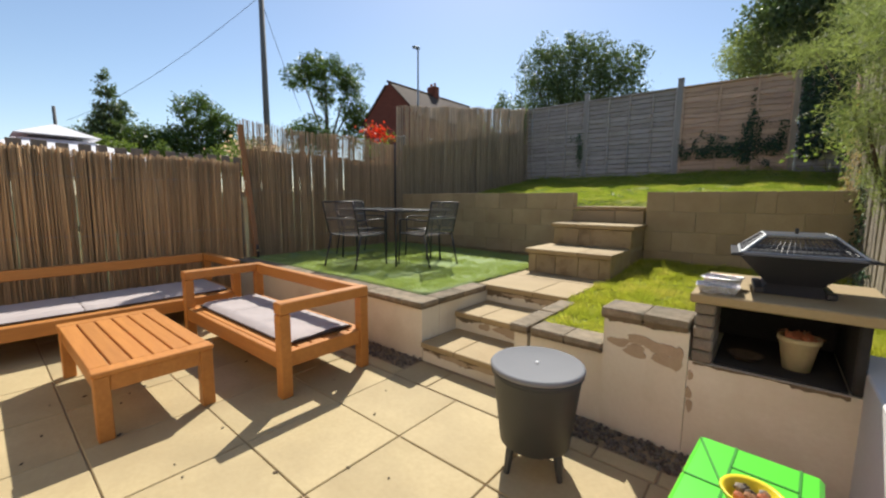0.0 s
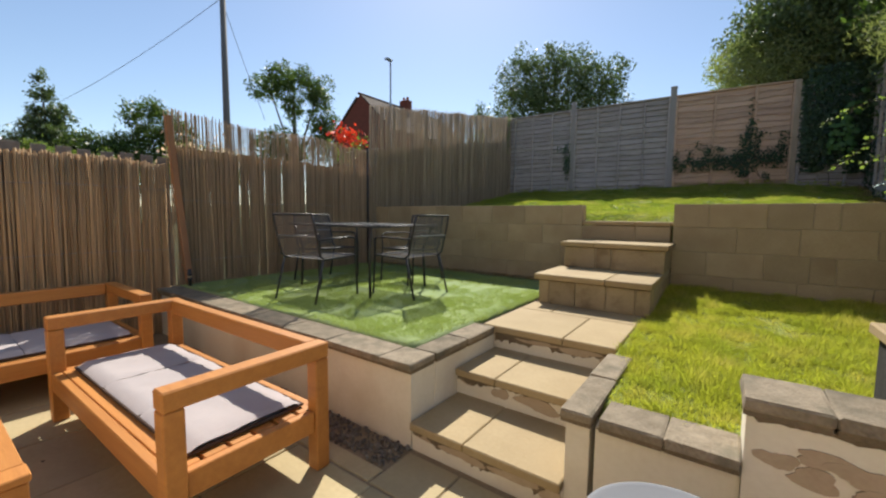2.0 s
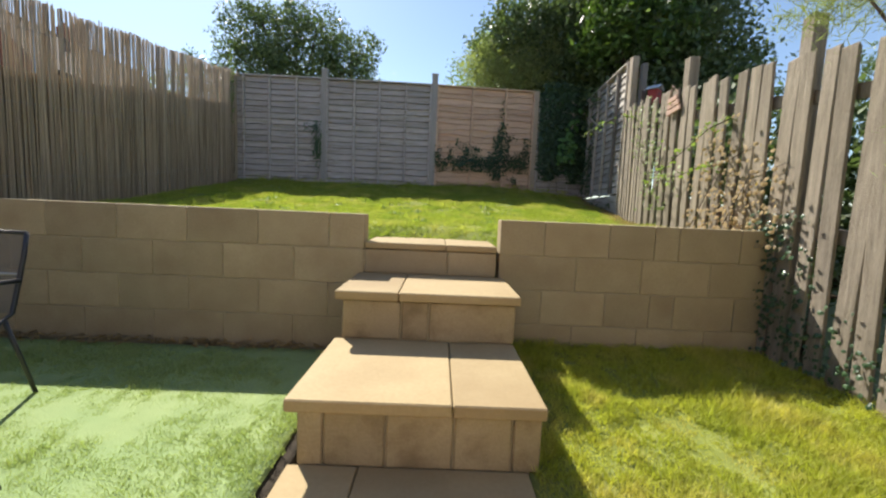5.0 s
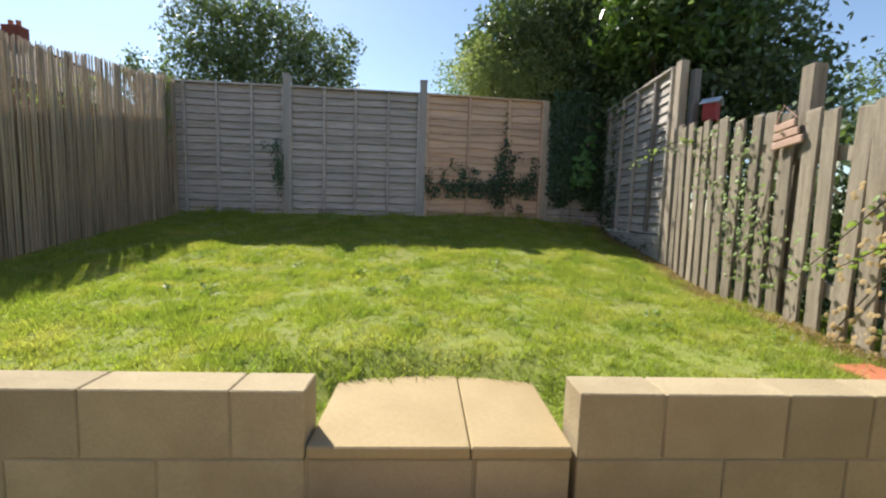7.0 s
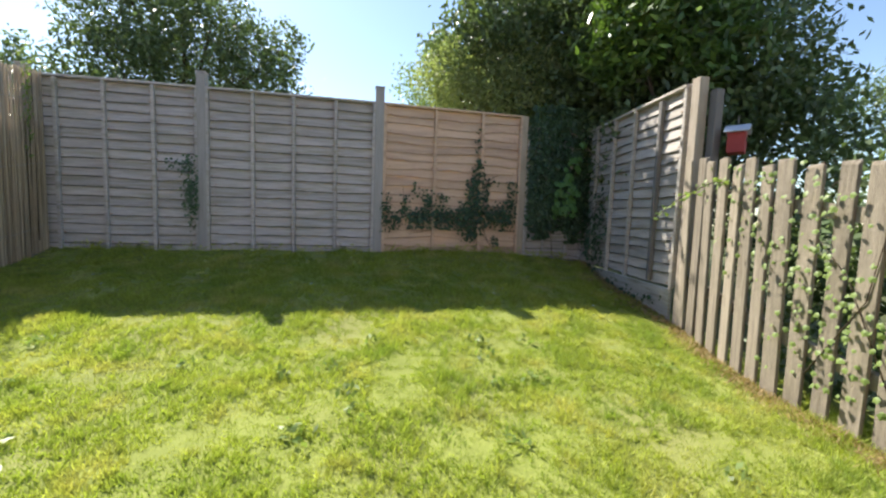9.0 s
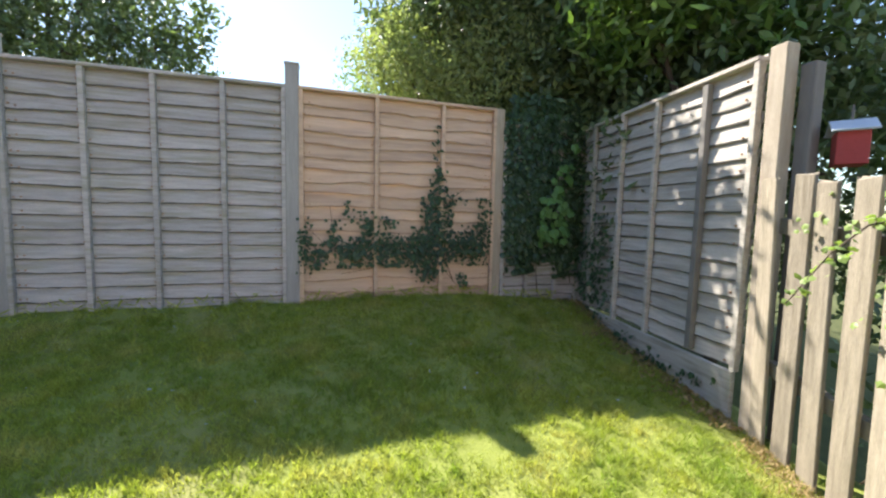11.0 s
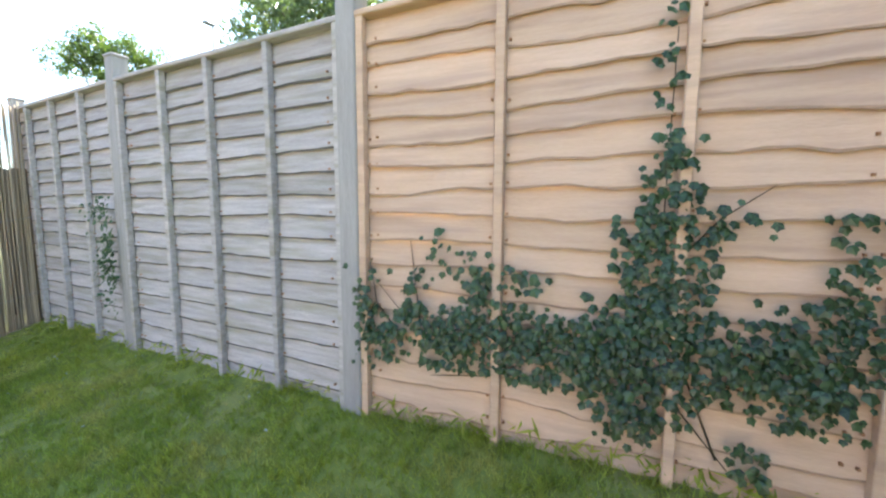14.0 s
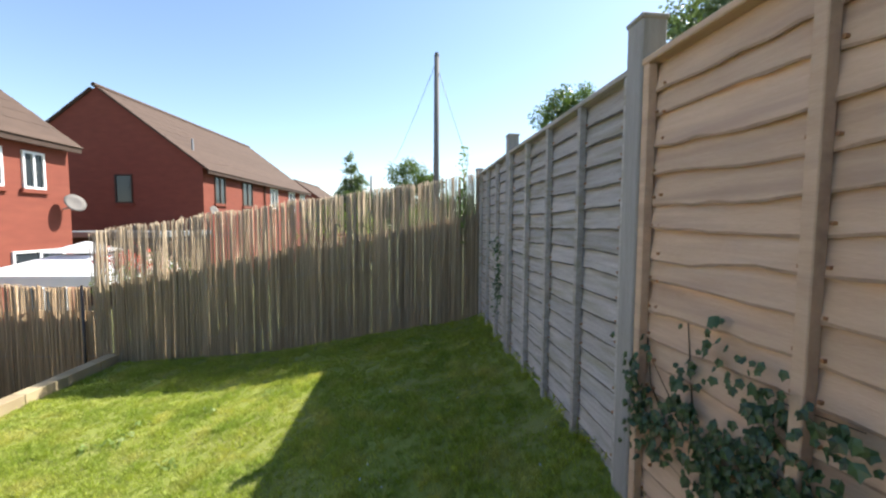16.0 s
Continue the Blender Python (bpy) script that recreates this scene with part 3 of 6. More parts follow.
# ---- patio ----
patio = solid("floor_patio", bx(-3.3, 2.36, -7.3, -2.90, -0.12, -0.007), M_JOINT, "patio base with sandy joints between buff slabs", "patio", "structure")
rows_y = [-3.265, -3.742, -4.28, -4.82, -5.36, -5.90, -6.44, -6.98, -7.3]
rngp = random.Random(5)
for j in range(len(rows_y) - 1):
    off = 0.09
    k = math.floor((-3.3 - off) / 0.537)
    while off + 0.537 * k < 2.36:
        a, b = max(off + 0.537 * k, -3.3), min(off + 0.537 * (k + 1), 2.36)
        if b - a > 0.06:
            z = rngp.uniform(-0.002, 0.002)
            part("slab", bx(a + 0.0028, b - 0.0028, rows_y[j + 1] + 0.0028, rows_y[j] - 0.0028, -0.04, z, bevel=0.004), M_PATIO, patio)
        k += 1
for a, b, y0, y1 in ((0.06, 0.37, -3.26, -2.975), (0.37, 1.04, -3.26, -2.975), (1.04, 1.44, -3.26, -3.15), (1.44, 1.72, -3.26, -3.15), (1.72, 2.36, -3.26, -3.15), (-0.91, -0.38, -3.26, -3.15), (-0.38, 0.06, -3.26, -3.15)):
    part("slab", bx(a + 0.005, b - 0.005, y0 + 0.005, y1 - 0.005, -0.04, 0.0, bevel=0.004), M_PATIO, patio)


def gravel(name, x0, x1, y0, y1, n, seed):
    rng = random.Random(seed)
    bm = bmesh.new()
    for _ in range(n):
        s = rng.uniform(0.006, 0.016)
        m = pose(rng.uniform(x0, x1), rng.uniform(y0, y1), -0.006 + rng.uniform(0, 0.012), rng.uniform(0, 360), rng.uniform(0, 360), 0)
        bmesh.ops.create_icosphere(bm, subdivisions=1, radius=s, matrix=m @ Matrix.Diagonal((1, rng.uniform(0.6, 1), rng.uniform(0.5, 0.9), 1)))
    return solid(name, bm, M_GRAVEL, "loose grey brown gravel at the foot of the wall", "gravel", "stuff")


gravel("gravel_strip", 1.05, 2.33, -3.145, -2.955, 700, 7)
gravel("gravel_strip", -1.3, 0.05, -3.145, -2.955, 700, 8)


# ---- back and side fences ----
def lap_panel(name, p0, p1, z0, z1, mat, battens, label, seed, top_trim=True, wane=1.0, batten_mat=None):
    """A waney-lap fence panel: overlapping boards, uprights in front, capping on top. The garden side is local -y."""
    d = Vector((p1[0] - p0[0], p1[1] - p0[1], 0))
    length = d.length
    t = thing(name, label, "fence", pose(p0[0], p0[1], z0, 0, 0, math.degrees(math.atan2(d.y, d.x))), "lap fence panels")
    rng = random.Random(seed)
    h = z1 - z0
    n = round(h / 0.107)
    step = (h - 0.04) / n
    for k in range(n):
        bm = bmesh.new()
        zb, zt = k * step + 0.012, (k + 1) * step + 0.060
        nx, rows, wav, out = 22, [], 0.0, 0.0
        sag, tilt, ph = rng.uniform(0.2, 1.0) * wane, rng.uniform(-0.5, 0.5) * wane, rng.uniform(0, 6.3)
        for i in range(nx + 1):
            f = i / nx
            wav = 0.75 * wav + rng.uniform(-0.005, 0.005) * wane
            out = 0.7 * out + rng.uniform(-0.003, 0.003) * wane
            dz = wav + 0.010 * sag * math.sin(f * 7 + ph) + 0.012 * tilt * (f - 0.5)
            if rng.uniform(0, 1) < 0.03:
                dz -= 0.008 * wane
            dz = min(max(dz, -0.02), 0.018)
            xx = 0.006 + (length - 0.012) * f
            edge = 0.004 + 0.005 * abs(math.sin(i * 1.7 + ph)) + rng.uniform(0, 0.003)
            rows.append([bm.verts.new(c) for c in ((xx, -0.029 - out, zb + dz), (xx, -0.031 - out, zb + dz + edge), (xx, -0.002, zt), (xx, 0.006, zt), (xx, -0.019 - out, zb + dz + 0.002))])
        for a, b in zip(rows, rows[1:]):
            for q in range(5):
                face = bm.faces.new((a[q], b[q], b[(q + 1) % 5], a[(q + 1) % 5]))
                # the lower edge strip carries the painted lap shade and grime
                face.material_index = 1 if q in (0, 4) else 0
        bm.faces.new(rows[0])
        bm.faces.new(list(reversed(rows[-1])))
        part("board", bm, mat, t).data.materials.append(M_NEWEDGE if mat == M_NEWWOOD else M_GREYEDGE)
    for f in [0.016 / length, 1 - 0.016 / length] + battens:
        xx = f * length
        lean = rng.uniform(-0.006, 0.006)
        part("batten", bx(xx - 0.018 + lean, xx + 0.018 + lean, -0.064, -0.026, 0.0, h - 0.02, bevel=0.003), batten_mat or mat, t)
    nails = bmesh.new()
    for k in range(n):
        for f in [0.03] + battens + [0.97]:
            for side in (-0.034, 0.034):
                if rng.uniform(0, 1) < 0.7:
                    xx, zz = min(max(f * length + side, 0.05), length - 0.05), (k + 0.22 + rng.uniform(-0.05, 0.1)) * step + 0.012
                    box(nails, xx - 0.004, xx + 0.004, -0.036, -0.012, zz - 0.005, zz + 0.004)
    tagged(part("nail", nails, M_BATTEN, t), "rusty nail heads", kind="stuff")
    if top_trim:
        part("capping", bx(0, length, -0.07, 0.03, h - 0.022, h + 0.004, bevel=0.004), mat, t)
    return t


def fence_post(p, z0, z1, w, mat, label, cap=True):
    t = thing("fence_post", label, "fence post", pose(p[0], p[1], z0, 0, 0, 2.5), "fence posts")
    part("shaft", bx(-w / 2, w / 2, -w / 2 - 0.02, w / 2 - 0.02, -0.3, z1 - z0, bevel=0.006), mat, t)
    if cap:
        part("cap", bx(-w / 2 - 0.006, w / 2 + 0.006, -w / 2 - 0.026, w / 2 - 0.014, z1 - z0 - 0.004, z1 - z0 + 0.018, bevel=0.006), mat, t)
    return t


P_CORNER, P_A, P_B, P_C, P_E = (-3.40, 4.735), (-1.675, 4.765), (0.288, 4.836), (2.17, 4.962), (3.20, 5.04)


def near(p, q, s):
    """The point s metres from p towards q."""
    d = Vector((q[0] - p[0], q[1] - p[1])).normalized()
    return (p[0] + d.x * s, p[1] + d.y * s)


GREY = "weathered grey waney-lap fence panel"
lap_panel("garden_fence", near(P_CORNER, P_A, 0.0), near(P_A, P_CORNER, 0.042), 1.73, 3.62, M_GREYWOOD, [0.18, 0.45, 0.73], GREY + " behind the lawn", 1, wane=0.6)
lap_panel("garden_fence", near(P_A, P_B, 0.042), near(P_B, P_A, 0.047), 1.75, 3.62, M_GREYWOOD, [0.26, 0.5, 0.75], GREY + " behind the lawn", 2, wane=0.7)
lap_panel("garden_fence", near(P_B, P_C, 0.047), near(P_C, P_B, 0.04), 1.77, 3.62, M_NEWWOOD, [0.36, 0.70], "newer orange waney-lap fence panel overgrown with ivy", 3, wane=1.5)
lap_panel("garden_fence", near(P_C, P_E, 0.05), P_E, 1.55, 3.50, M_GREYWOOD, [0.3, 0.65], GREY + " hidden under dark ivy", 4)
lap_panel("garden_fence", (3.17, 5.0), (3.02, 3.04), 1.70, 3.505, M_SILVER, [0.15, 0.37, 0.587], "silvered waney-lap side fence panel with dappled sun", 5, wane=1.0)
part("batten", bx(1.59, 1.634, -0.07, -0.028, 0.03, 1.76, bevel=0.003), M_DARKBATTEN, bpy.data.objects["garden_fence.004"], "dark weathered batten")
gboard = thing("gravel_board", "pale weathered gravel board under the side fence", "gravel board", pose(3.17, 5.0, 1.4, 0, 0, math.degrees(math.atan2(-1.96, -0.15))))
for u0, u1, dy in ((0.0, 0.96, 0.0), (0.965, 1.95, -0.012)):
    bm = bmesh.new()
    box(bm, u0, u1, -0.045 + dy, -0.012 + dy, -0.1, 0.292, bevel=0.006)
    part("board", bm, M_GRAVELBOARD, gboard)
fence_post(P_CORNER, 1.75, 3.70, 0.085, M_GREYPOST, "grey wooden corner fence post")
fence_post(P_A, 1.8, 3.765, 0.095, M_GREYPOST, "grey wooden fence post with flat cap")
fence_post(P_B, 1.80, 3.785, 0.105, M_GREYPOST, "grey wooden fence post with flat cap")
fence_post(P_C, 1.82, 3.625, 0.09, M_SILVERPOST, "pale wooden fence post beside the ivy", False)
fence_post((3.005, 2.97), 1.4, 3.53, 0.09, M_SILVERPOST, "silvered wooden post ending the side fence", False)
fence_post((3.10, 2.89), 1.4, 3.42, 0.075, M_POLE, "thin grey post behind the pickets", False)

# picket fence on the east side
pickets = thing("picket_fence", "weathered wooden picket fence overgrown with climbers", "picket fence")
rng = random.Random(11)
LINE = [(2.945, 2.87), (2.70, 1.88), (2.61, 0.8), (2.63, -2.6)]


def on_line(s):
    """A place on the picket line, s metres from its north end, and the heading there."""
    for a, b in zip(LINE, LINE[1:]):
        d = Vector((b[0] - a[0], b[1] - a[1]))
        if s <= d.length or b == LINE[-1]:
            u = d.normalized()
            return a[0] + u.x * s, a[1] + u.y * s, math.degrees(math.atan2(u.y, u.x))
        s -= d.length


s = 0.0
while s < 5.4:
    x, y, heading = on_line(s)
    top = 2.82 - (2.87 - y) * 0.148 + rng.uniform(-0.025, 0.025)
    low = lawn_z(x, max(y, 0.2)) - 0.02 if y > 0.05 else 0.42
    if 1.6 < y:
        low -= 0.03
    w, h = rng.uniform(0.085, 0.105), top - low
    bm = bx(-w / 2, w / 2, -0.011, 0.011, 0, h, bevel=0.004)
    for v in bm.verts:
        if v.co.z > h - 0.01:
            v.co.z += rng.uniform(-0.012, 0.012)
        v.co.y += 0.008 * math.sin(v.co.z * 3 + s)
    ob = part("picket", bm, M_PICKET, pickets)
    ob.matrix_world = pose(x, y, low, rng.uniform(-0.8, 0.8), rng.uniform(-1.6, 1.6), heading)
    s += 0.150 if s < 2.0 else 0.132
for z_off in (0.28, 1.05):
    for s0, s1 in ((0.0, 1.0), (1.04, 2.08), (2.12, 5.4)):
        a, b = on_line(s0), on_line(s1)
        za, zb = (2.82 - (2.87 - q[1]) * 0.148 - 1.3 + z_off for q in (a, b))
        bm = bmesh.new()
        d = Vector((b[0] - a[0], b[1] - a[1], zb - za))
        side = Vector((d.y, -d.x, 0)).normalized() * -1
        off = side * 0.04
        vs = [bm.verts.new(Vector((p[0], p[1], zz)) + off + side * sx * 0.02 + Vector((0, 0, sz * 0.04))) for p, zz in ((a, za), (b, zb)) for sx, sz in ((-1, -1), (1, -1), (1, 1), (-1, 1))]
        for q in ((0, 1, 2, 3), (7, 6, 5, 4), (0, 4, 5, 1), (1, 5, 6, 2), (2, 6, 7, 3), (3, 7, 4, 0)):
            bm.faces.new([vs[i] for i in q])
        part("rail", bm, M_PICKET, pickets)
for y, top in ((1.22, 2.86), (-0.03, 2.64), (-1.4, 2.40)):
    x = on_line(2.9 - y)[0] + 0.09
    part("post", bx(x - 0.045, x + 0.045, y - 0.045, y + 0.045, 0.3, top, bevel=0.006), M_PICKET, pickets)


# ---- cane screens on the west side ----
def reed_screen(name, y0, y1, foot, top, seed, label, thick=(0.007, 0.015), lean=0.0, second=0.7, pitch=0.0115, mat=None):
    """Upright canes side by side, tied with wire."""
    rng = np.random.default_rng(seed)
    t = thing(name, label, "cane screen")
    n = int((y1 - y0) / pitch)
    out = []
    for k in range(2 * n):
        back = k >= n
        if back and rng.uniform() > second:
            continue
        y = y0 + (k % n + (1.0 if back else 0.5)) * pitch
        r = rng.uniform(*thick) * 0.74
        zb, zt = foot(y) + rng.uniform(-0.01, 0.015), top(y) + rng.normal() * 0.012
        xb, xt = (X_FENCE - (0.024 if back else 0.0) + rng.uniform(-w, w) for w in (0.012, 0.015))
        yt = y + rng.normal() * 0.009 + lean * (zt - zb)
        mid = rng.normal() * 0.005
        rings = []
        for f in (0.0, 0.5, 1.0):
            cx, cy, cz = xb + (xt - xb) * f, y + (yt - y) * f + mid * (1 - abs(2 * f - 1)), zb + (zt - zb) * f
            rings.append([(cx + r * math.cos(a), cy + r * math.sin(a), cz) for a in (0.3, 1.87, 3.44, 5.01)])
        for ra, rb in zip(rings, rings[1:]):
            for q in range(4):
                out += [ra[q], ra[(q + 1) % 4], rb[(q + 1) % 4], rb[q]]
        out += rings[-1]
    me = raw_mesh("reed_infill", np.array(out), 4, mat or M_REED, t)
    bm = bmesh.new()
    bm.from_mesh(me.data)
    bmesh.ops.remove_doubles(bm, verts=bm.verts, dist=0.00005)
    bm.to_mesh(me.data)
    bm.free()
    tagged(me, "thin upright brown canes", kind="stuff")
    for f in (0.15, 0.5, 0.85):
        pts = [(X_FENCE + 0.013, y0 + (y1 - y0) * i / 12, foot(y0 + (y1 - y0) * i / 12) * (1 - f) + top(y0 + (y1 - y0) * i / 12) * f) for i in range(13)]
        part("wire", tube(bmesh.new(), pts, 0.0018, 5), M_STEEL, t)
    return t


def screen_foot(y):
    return 0.0 if y < -2.85 else (Z_TER - 0.01 if y < 0 else lawn_z(X_FENCE, max(y, 0.15)) - 0.01)


reed_screen("reed_screen", -7.2, -2.86, screen_foot, lambda y: 1.665 + 0.01 * math.sin(y * 5), 21, "brown cane screen along the patio boundary", thick=(0.006, 0.0135), lean=0.012, second=1.0, pitch=0.0098)
reed_screen("reed_screen", -2.84, -0.10, screen_foot, lambda y: 2.18 + 0.02 * math.sin(y * 4), 22, "brown cane screen behind the raised terrace", thick=(0.005, 0.0085), second=0.35, mat=M_REEDBROWN)
reed_screen("reed_screen", -0.12, 4.68, screen_foot, lambda y: 2.855 + 0.160 * (y + 0.1) + 0.012 * math.sin(y * 6), 23, "thin see-through cane screen stepping up along the lawn", thick=(0.0048, 0.0082), second=0.45, mat=M_REEDGREY)

# fence boards behind the canes
back_boards = thing("board_fence", "dark brown vertical board fence behind the canes", "board fence")
rng = random.Random(31)
y = -7.2
while y < 4.62:
    w = rng.uniform(0.085, 0.11)
    if y < -2.8:
        top = 1.735 + rng.uniform(-0.008, 0.008)
    elif y < -0.1:
        top = 1.86 + rng.uniform(-0.015, 0.015)
    else:
        top = 2.22 + 0.195 * y + rng.uniform(-0.02, 0.02)
    low = screen_foot(y) - 0.05
    gap = 0.05 if y < -2.8 else 0.012
    ob = part("board", bx(-0.009, 0.009, 0, w, 0, top - low, bevel=0.003), M_BOARD if y > -2.8 else M_POLE, back_boards)
    ob.matrix_world = pose(X_FENCE - 0.06, y, low, rng.uniform(-0.5, 0.5), 0, 0)
    y += w + gap

lean_post = thing("leaning_batten", "brown wooden batten leaning on the cane screen", "fence batten")
bm = bmesh.new()
box(bm, -0.022, 0.022, -0.03, 0.03, 0, 1.68, bevel=0.004, m=pose(X_FENCE + 0.04, -2.70, 0.46, 4.2, -1.0, 0))
part("shaft", bm, M_BATTEN, lean_post)
stake = thing("garden_stake", "short black ringed stake at the terrace corner", "stake", pose(X_FENCE + 0.12, -2.73, 0.45))
part("shaft", lathe(bmesh.new(), [(0.016, 0.0), (0.016, 0.06), (0.022, 0.065), (0.022, 0.08), (0.016, 0.085), (0.016, 0.11), (0.023, 0.115), (0.023, 0.13), (0.016, 0.135), (0.015, 0.17), (0.004, 0.175)], 14), M_BLACK, stake, smooth=True)
part("band", lathe(bmesh.new(), [(0.0175, 0.09), (0.0185, 0.092), (0.0185, 0.104), (0.0175, 0.106)], 14), M_POT, stake, "pale ring", smooth=True)
bm = bmesh.new()
tube(bm, [(X_FENCE + 0.045, -0.22, Z_TER), (X_FENCE + 0.04, -0.22, 2.2)], 0.016, 8)
solid("screen_stake", bm, M_BLACK, "dark metal stake holding the cane screen", "stake", smooth=True)


# ---- outdoor seating ----
def sofa(name, length, depth, at, label, cushions, arm_h=0.60):
    """A low timber bench: front along local -y, square posts, rails, slatted seat, thin cushions."""
    t = thing(name, label, "garden sofa", at)
    p = 0.07
    for x0 in (0, length - p):
        for y0 in (0, depth - p):
            part("leg", bx(x0, x0 + p, y0, y0 + p, 0, arm_h - 0.074, bevel=0.005), M_WOOD, t)
        part("armrest", bx(x0 - 0.003, x0 + p + 0.003, 0, depth, arm_h - 0.072, arm_h, bevel=0.006), M_WOOD, t)
        part("side_rail", bx(x0 + 0.016, x0 + 0.054, p + 0.001, depth - p - 0.001, 0.185, 0.285, bevel=0.004), M_WOOD, t)
    part("top_rail", bx(p + 0.004, length - p - 0.004, depth - p + 0.002, depth - 0.004, arm_h - 0.092, arm_h - 0.002, bevel=0.006), M_WOOD, t)
    part("front_rail", bx(p + 0.001, length - p - 0.001, 0.006, 0.046, 0.18, 0.285, bevel=0.005), M_WOOD, t)
    part("back_rail", bx(p + 0.001, length - p - 0.001, depth - 0.05, depth - 0.012, 0.185, 0.285, bevel=0.005), M_WOOD, t)
    y = 0.05
    while y < depth - 0.1:
        part("slat", bx(0.056, length - 0.056, y, y + 0.085, 0.262, 0.284, bevel=0.003), M_WOOD, t)
        y += 0.1
    rng = random.Random(int(length * 100))
    cl = (length - 2 * p - 0.06) / cushions
    for c in range(cushions):
        bm = bmesh.new()
        x0, x1, y0, y1 = p + 0.03 + c * cl, p + 0.03 + (c + 1) * cl - 0.004, 0.105, depth - 0.075
        nx, ny = 14, 12
        for side in (1, 0):
            g = []
            for j in range(ny + 1):
                row = []
                for i in range(nx + 1):
                    u, v = i / nx, j / ny
                    e = min(1.0, 30 * min(u, 1 - u) + 0.55, 14 * min(v, 1 - v)) ** 0.5
                    z = 0.287 + 0.003 + (0.010 + 0.024 * e + 0.003 * math.sin(u * 9 + c) * math.sin(v * 7) + 0.003 * rng.uniform(-1, 1)) * side
                    row.append(bm.verts.new((x0 + (x1 - x0) * u, y0 + (y1 - y0) * v, z)))
                g.append(row)
            for j in range(ny):
                for i in range(nx):
                    bm.faces.new((g[j][i], g[j][i + 1], g[j + 1][i + 1], g[j + 1][i]))
        bmesh.ops.remove_doubles(bm, verts=bm.verts, dist=0.0005)
        cu = part("cushion", bm, M_CUSHION, t, "thin grey seat cushion", smooth=True)
        part("piping", tube(bmesh.new(), [(x0, y0 - 0.004, 0.297), (x1, y0 - 0.004, 0.297), (x1, y1, 0.297), (x0, y1, 0.297), (x0, y0 - 0.004, 0.297)], 0.008, 6), M_CUSHEDGE, cu, "dark brown edge")
    return t


sofa("garden_sofa", 1.62, 0.67, pose(-1.785, -3.975, 0, 0, 0, 0.9), "orange-stained timber two-seat garden sofa with grey cushions", 3)
sofa("garden_sofa", 2.35, 0.84, pose(-2.08, -5.72, 0, 0, 0, 90), "long orange-stained timber garden sofa beside the cane screen", 4)

table = thing("coffee_table", "low orange-stained slatted timber coffee table on the patio", "coffee table", pose(-1.605, -4.765, 0, 0, 0, 0.4))
TL, TW, TH, LEG = 1.165, 0.535, 0.365, 0.066
for x0 in (0.0, TL - LEG):
    for y0 in (0.0, TW - LEG):
        part("leg", bx(x0, x0 + LEG, y0, y0 + LEG, 0, TH - 0.028, bevel=0.005), M_WOOD, table)
for y0 in (0.008, TW - 0.044):
    part("apron", bx(LEG + 0.001, TL - LEG - 0.001, y0, y0 + 0.036, TH - 0.11, TH - 0.028, bevel=0.003), M_WOOD, table)
for x0 in (0.008, TL - 0.044):
    part("apron", bx(x0, x0 + 0.036, LEG + 0.001, TW - LEG - 0.001, TH - 0.11, TH - 0.028, bevel=0.003), M_WOOD, table)
for x0 in (-0.006, TL - 0.084):
    part("end_board", bx(x0, x0 + 0.09, -0.006, TW + 0.006, TH - 0.026, TH, bevel=0.004), M_WOOD, table)
for k in range(6):
    w = (TW + 0.012) / 6
    part("slat", bx(0.087, TL - 0.087, -0.006 + k * w + 0.005, -0.006 + (k + 1) * w - 0.005, TH - 0.026, TH - 0.001, bevel=0.003), M_WOOD, table)

# cool box table
cooler = thing("cooler_table", "round graphite cool-box side table with pale grey lid", "cooler", pose(1.248, -3.468, 0, 0, 0, 25))
part("tub", lathe(bmesh.new(), [(0.150, 0.115), (0.158, 0.12), (0.196, 0.435), (0.199, 0.44)], 64), M_COOLER, cooler, smooth=True)
part("band", lathe(bmesh.new(), [(0.197, 0.441), (0.205, 0.446), (0.206, 0.456), (0.198, 0.460)], 64), M_COOLER, cooler, smooth=True)
lid = part("lid", lathe(bmesh.new(), [(0.199, 0.461), (0.208, 0.463), (0.210, 0.474), (0.206, 0.482), (0.196, 0.485), (0.19, 0.4825), (0.02, 0.4815)], 64), M_COOLLID, cooler, "pale grey round lid", smooth=True)
part("knob", lathe(bmesh.new(), [(0.009, 0.482), (0.009, 0.486), (0.006, 0.489)], 16), M_UPVC, lid)
for k in range(4):
    a = math.radians(45 + 90 * k)
    c, s = math.cos(a), math.sin(a)
    bm = bmesh.new()
    box(bm, -0.013, 0.013, -0.017, 0.017, 0.0, 0.17, bevel=0.003)
    for v in bm.verts:
        f = 1 - v.co.z / 0.17
        v.co.y *= 1.25 - 0.55 * f
        v.co = Vector((c * (0.133 + 0.03 * f + v.co.x * (0.6 + 0.4 * (1 - f))) - s * v.co.y, s * (0.133 + 0.03 * f + v.co.x * (0.6 + 0.4 * (1 - f))) + c * v.co.y, v.co.z))
    part("leg", bm, M_COOLER, cooler)

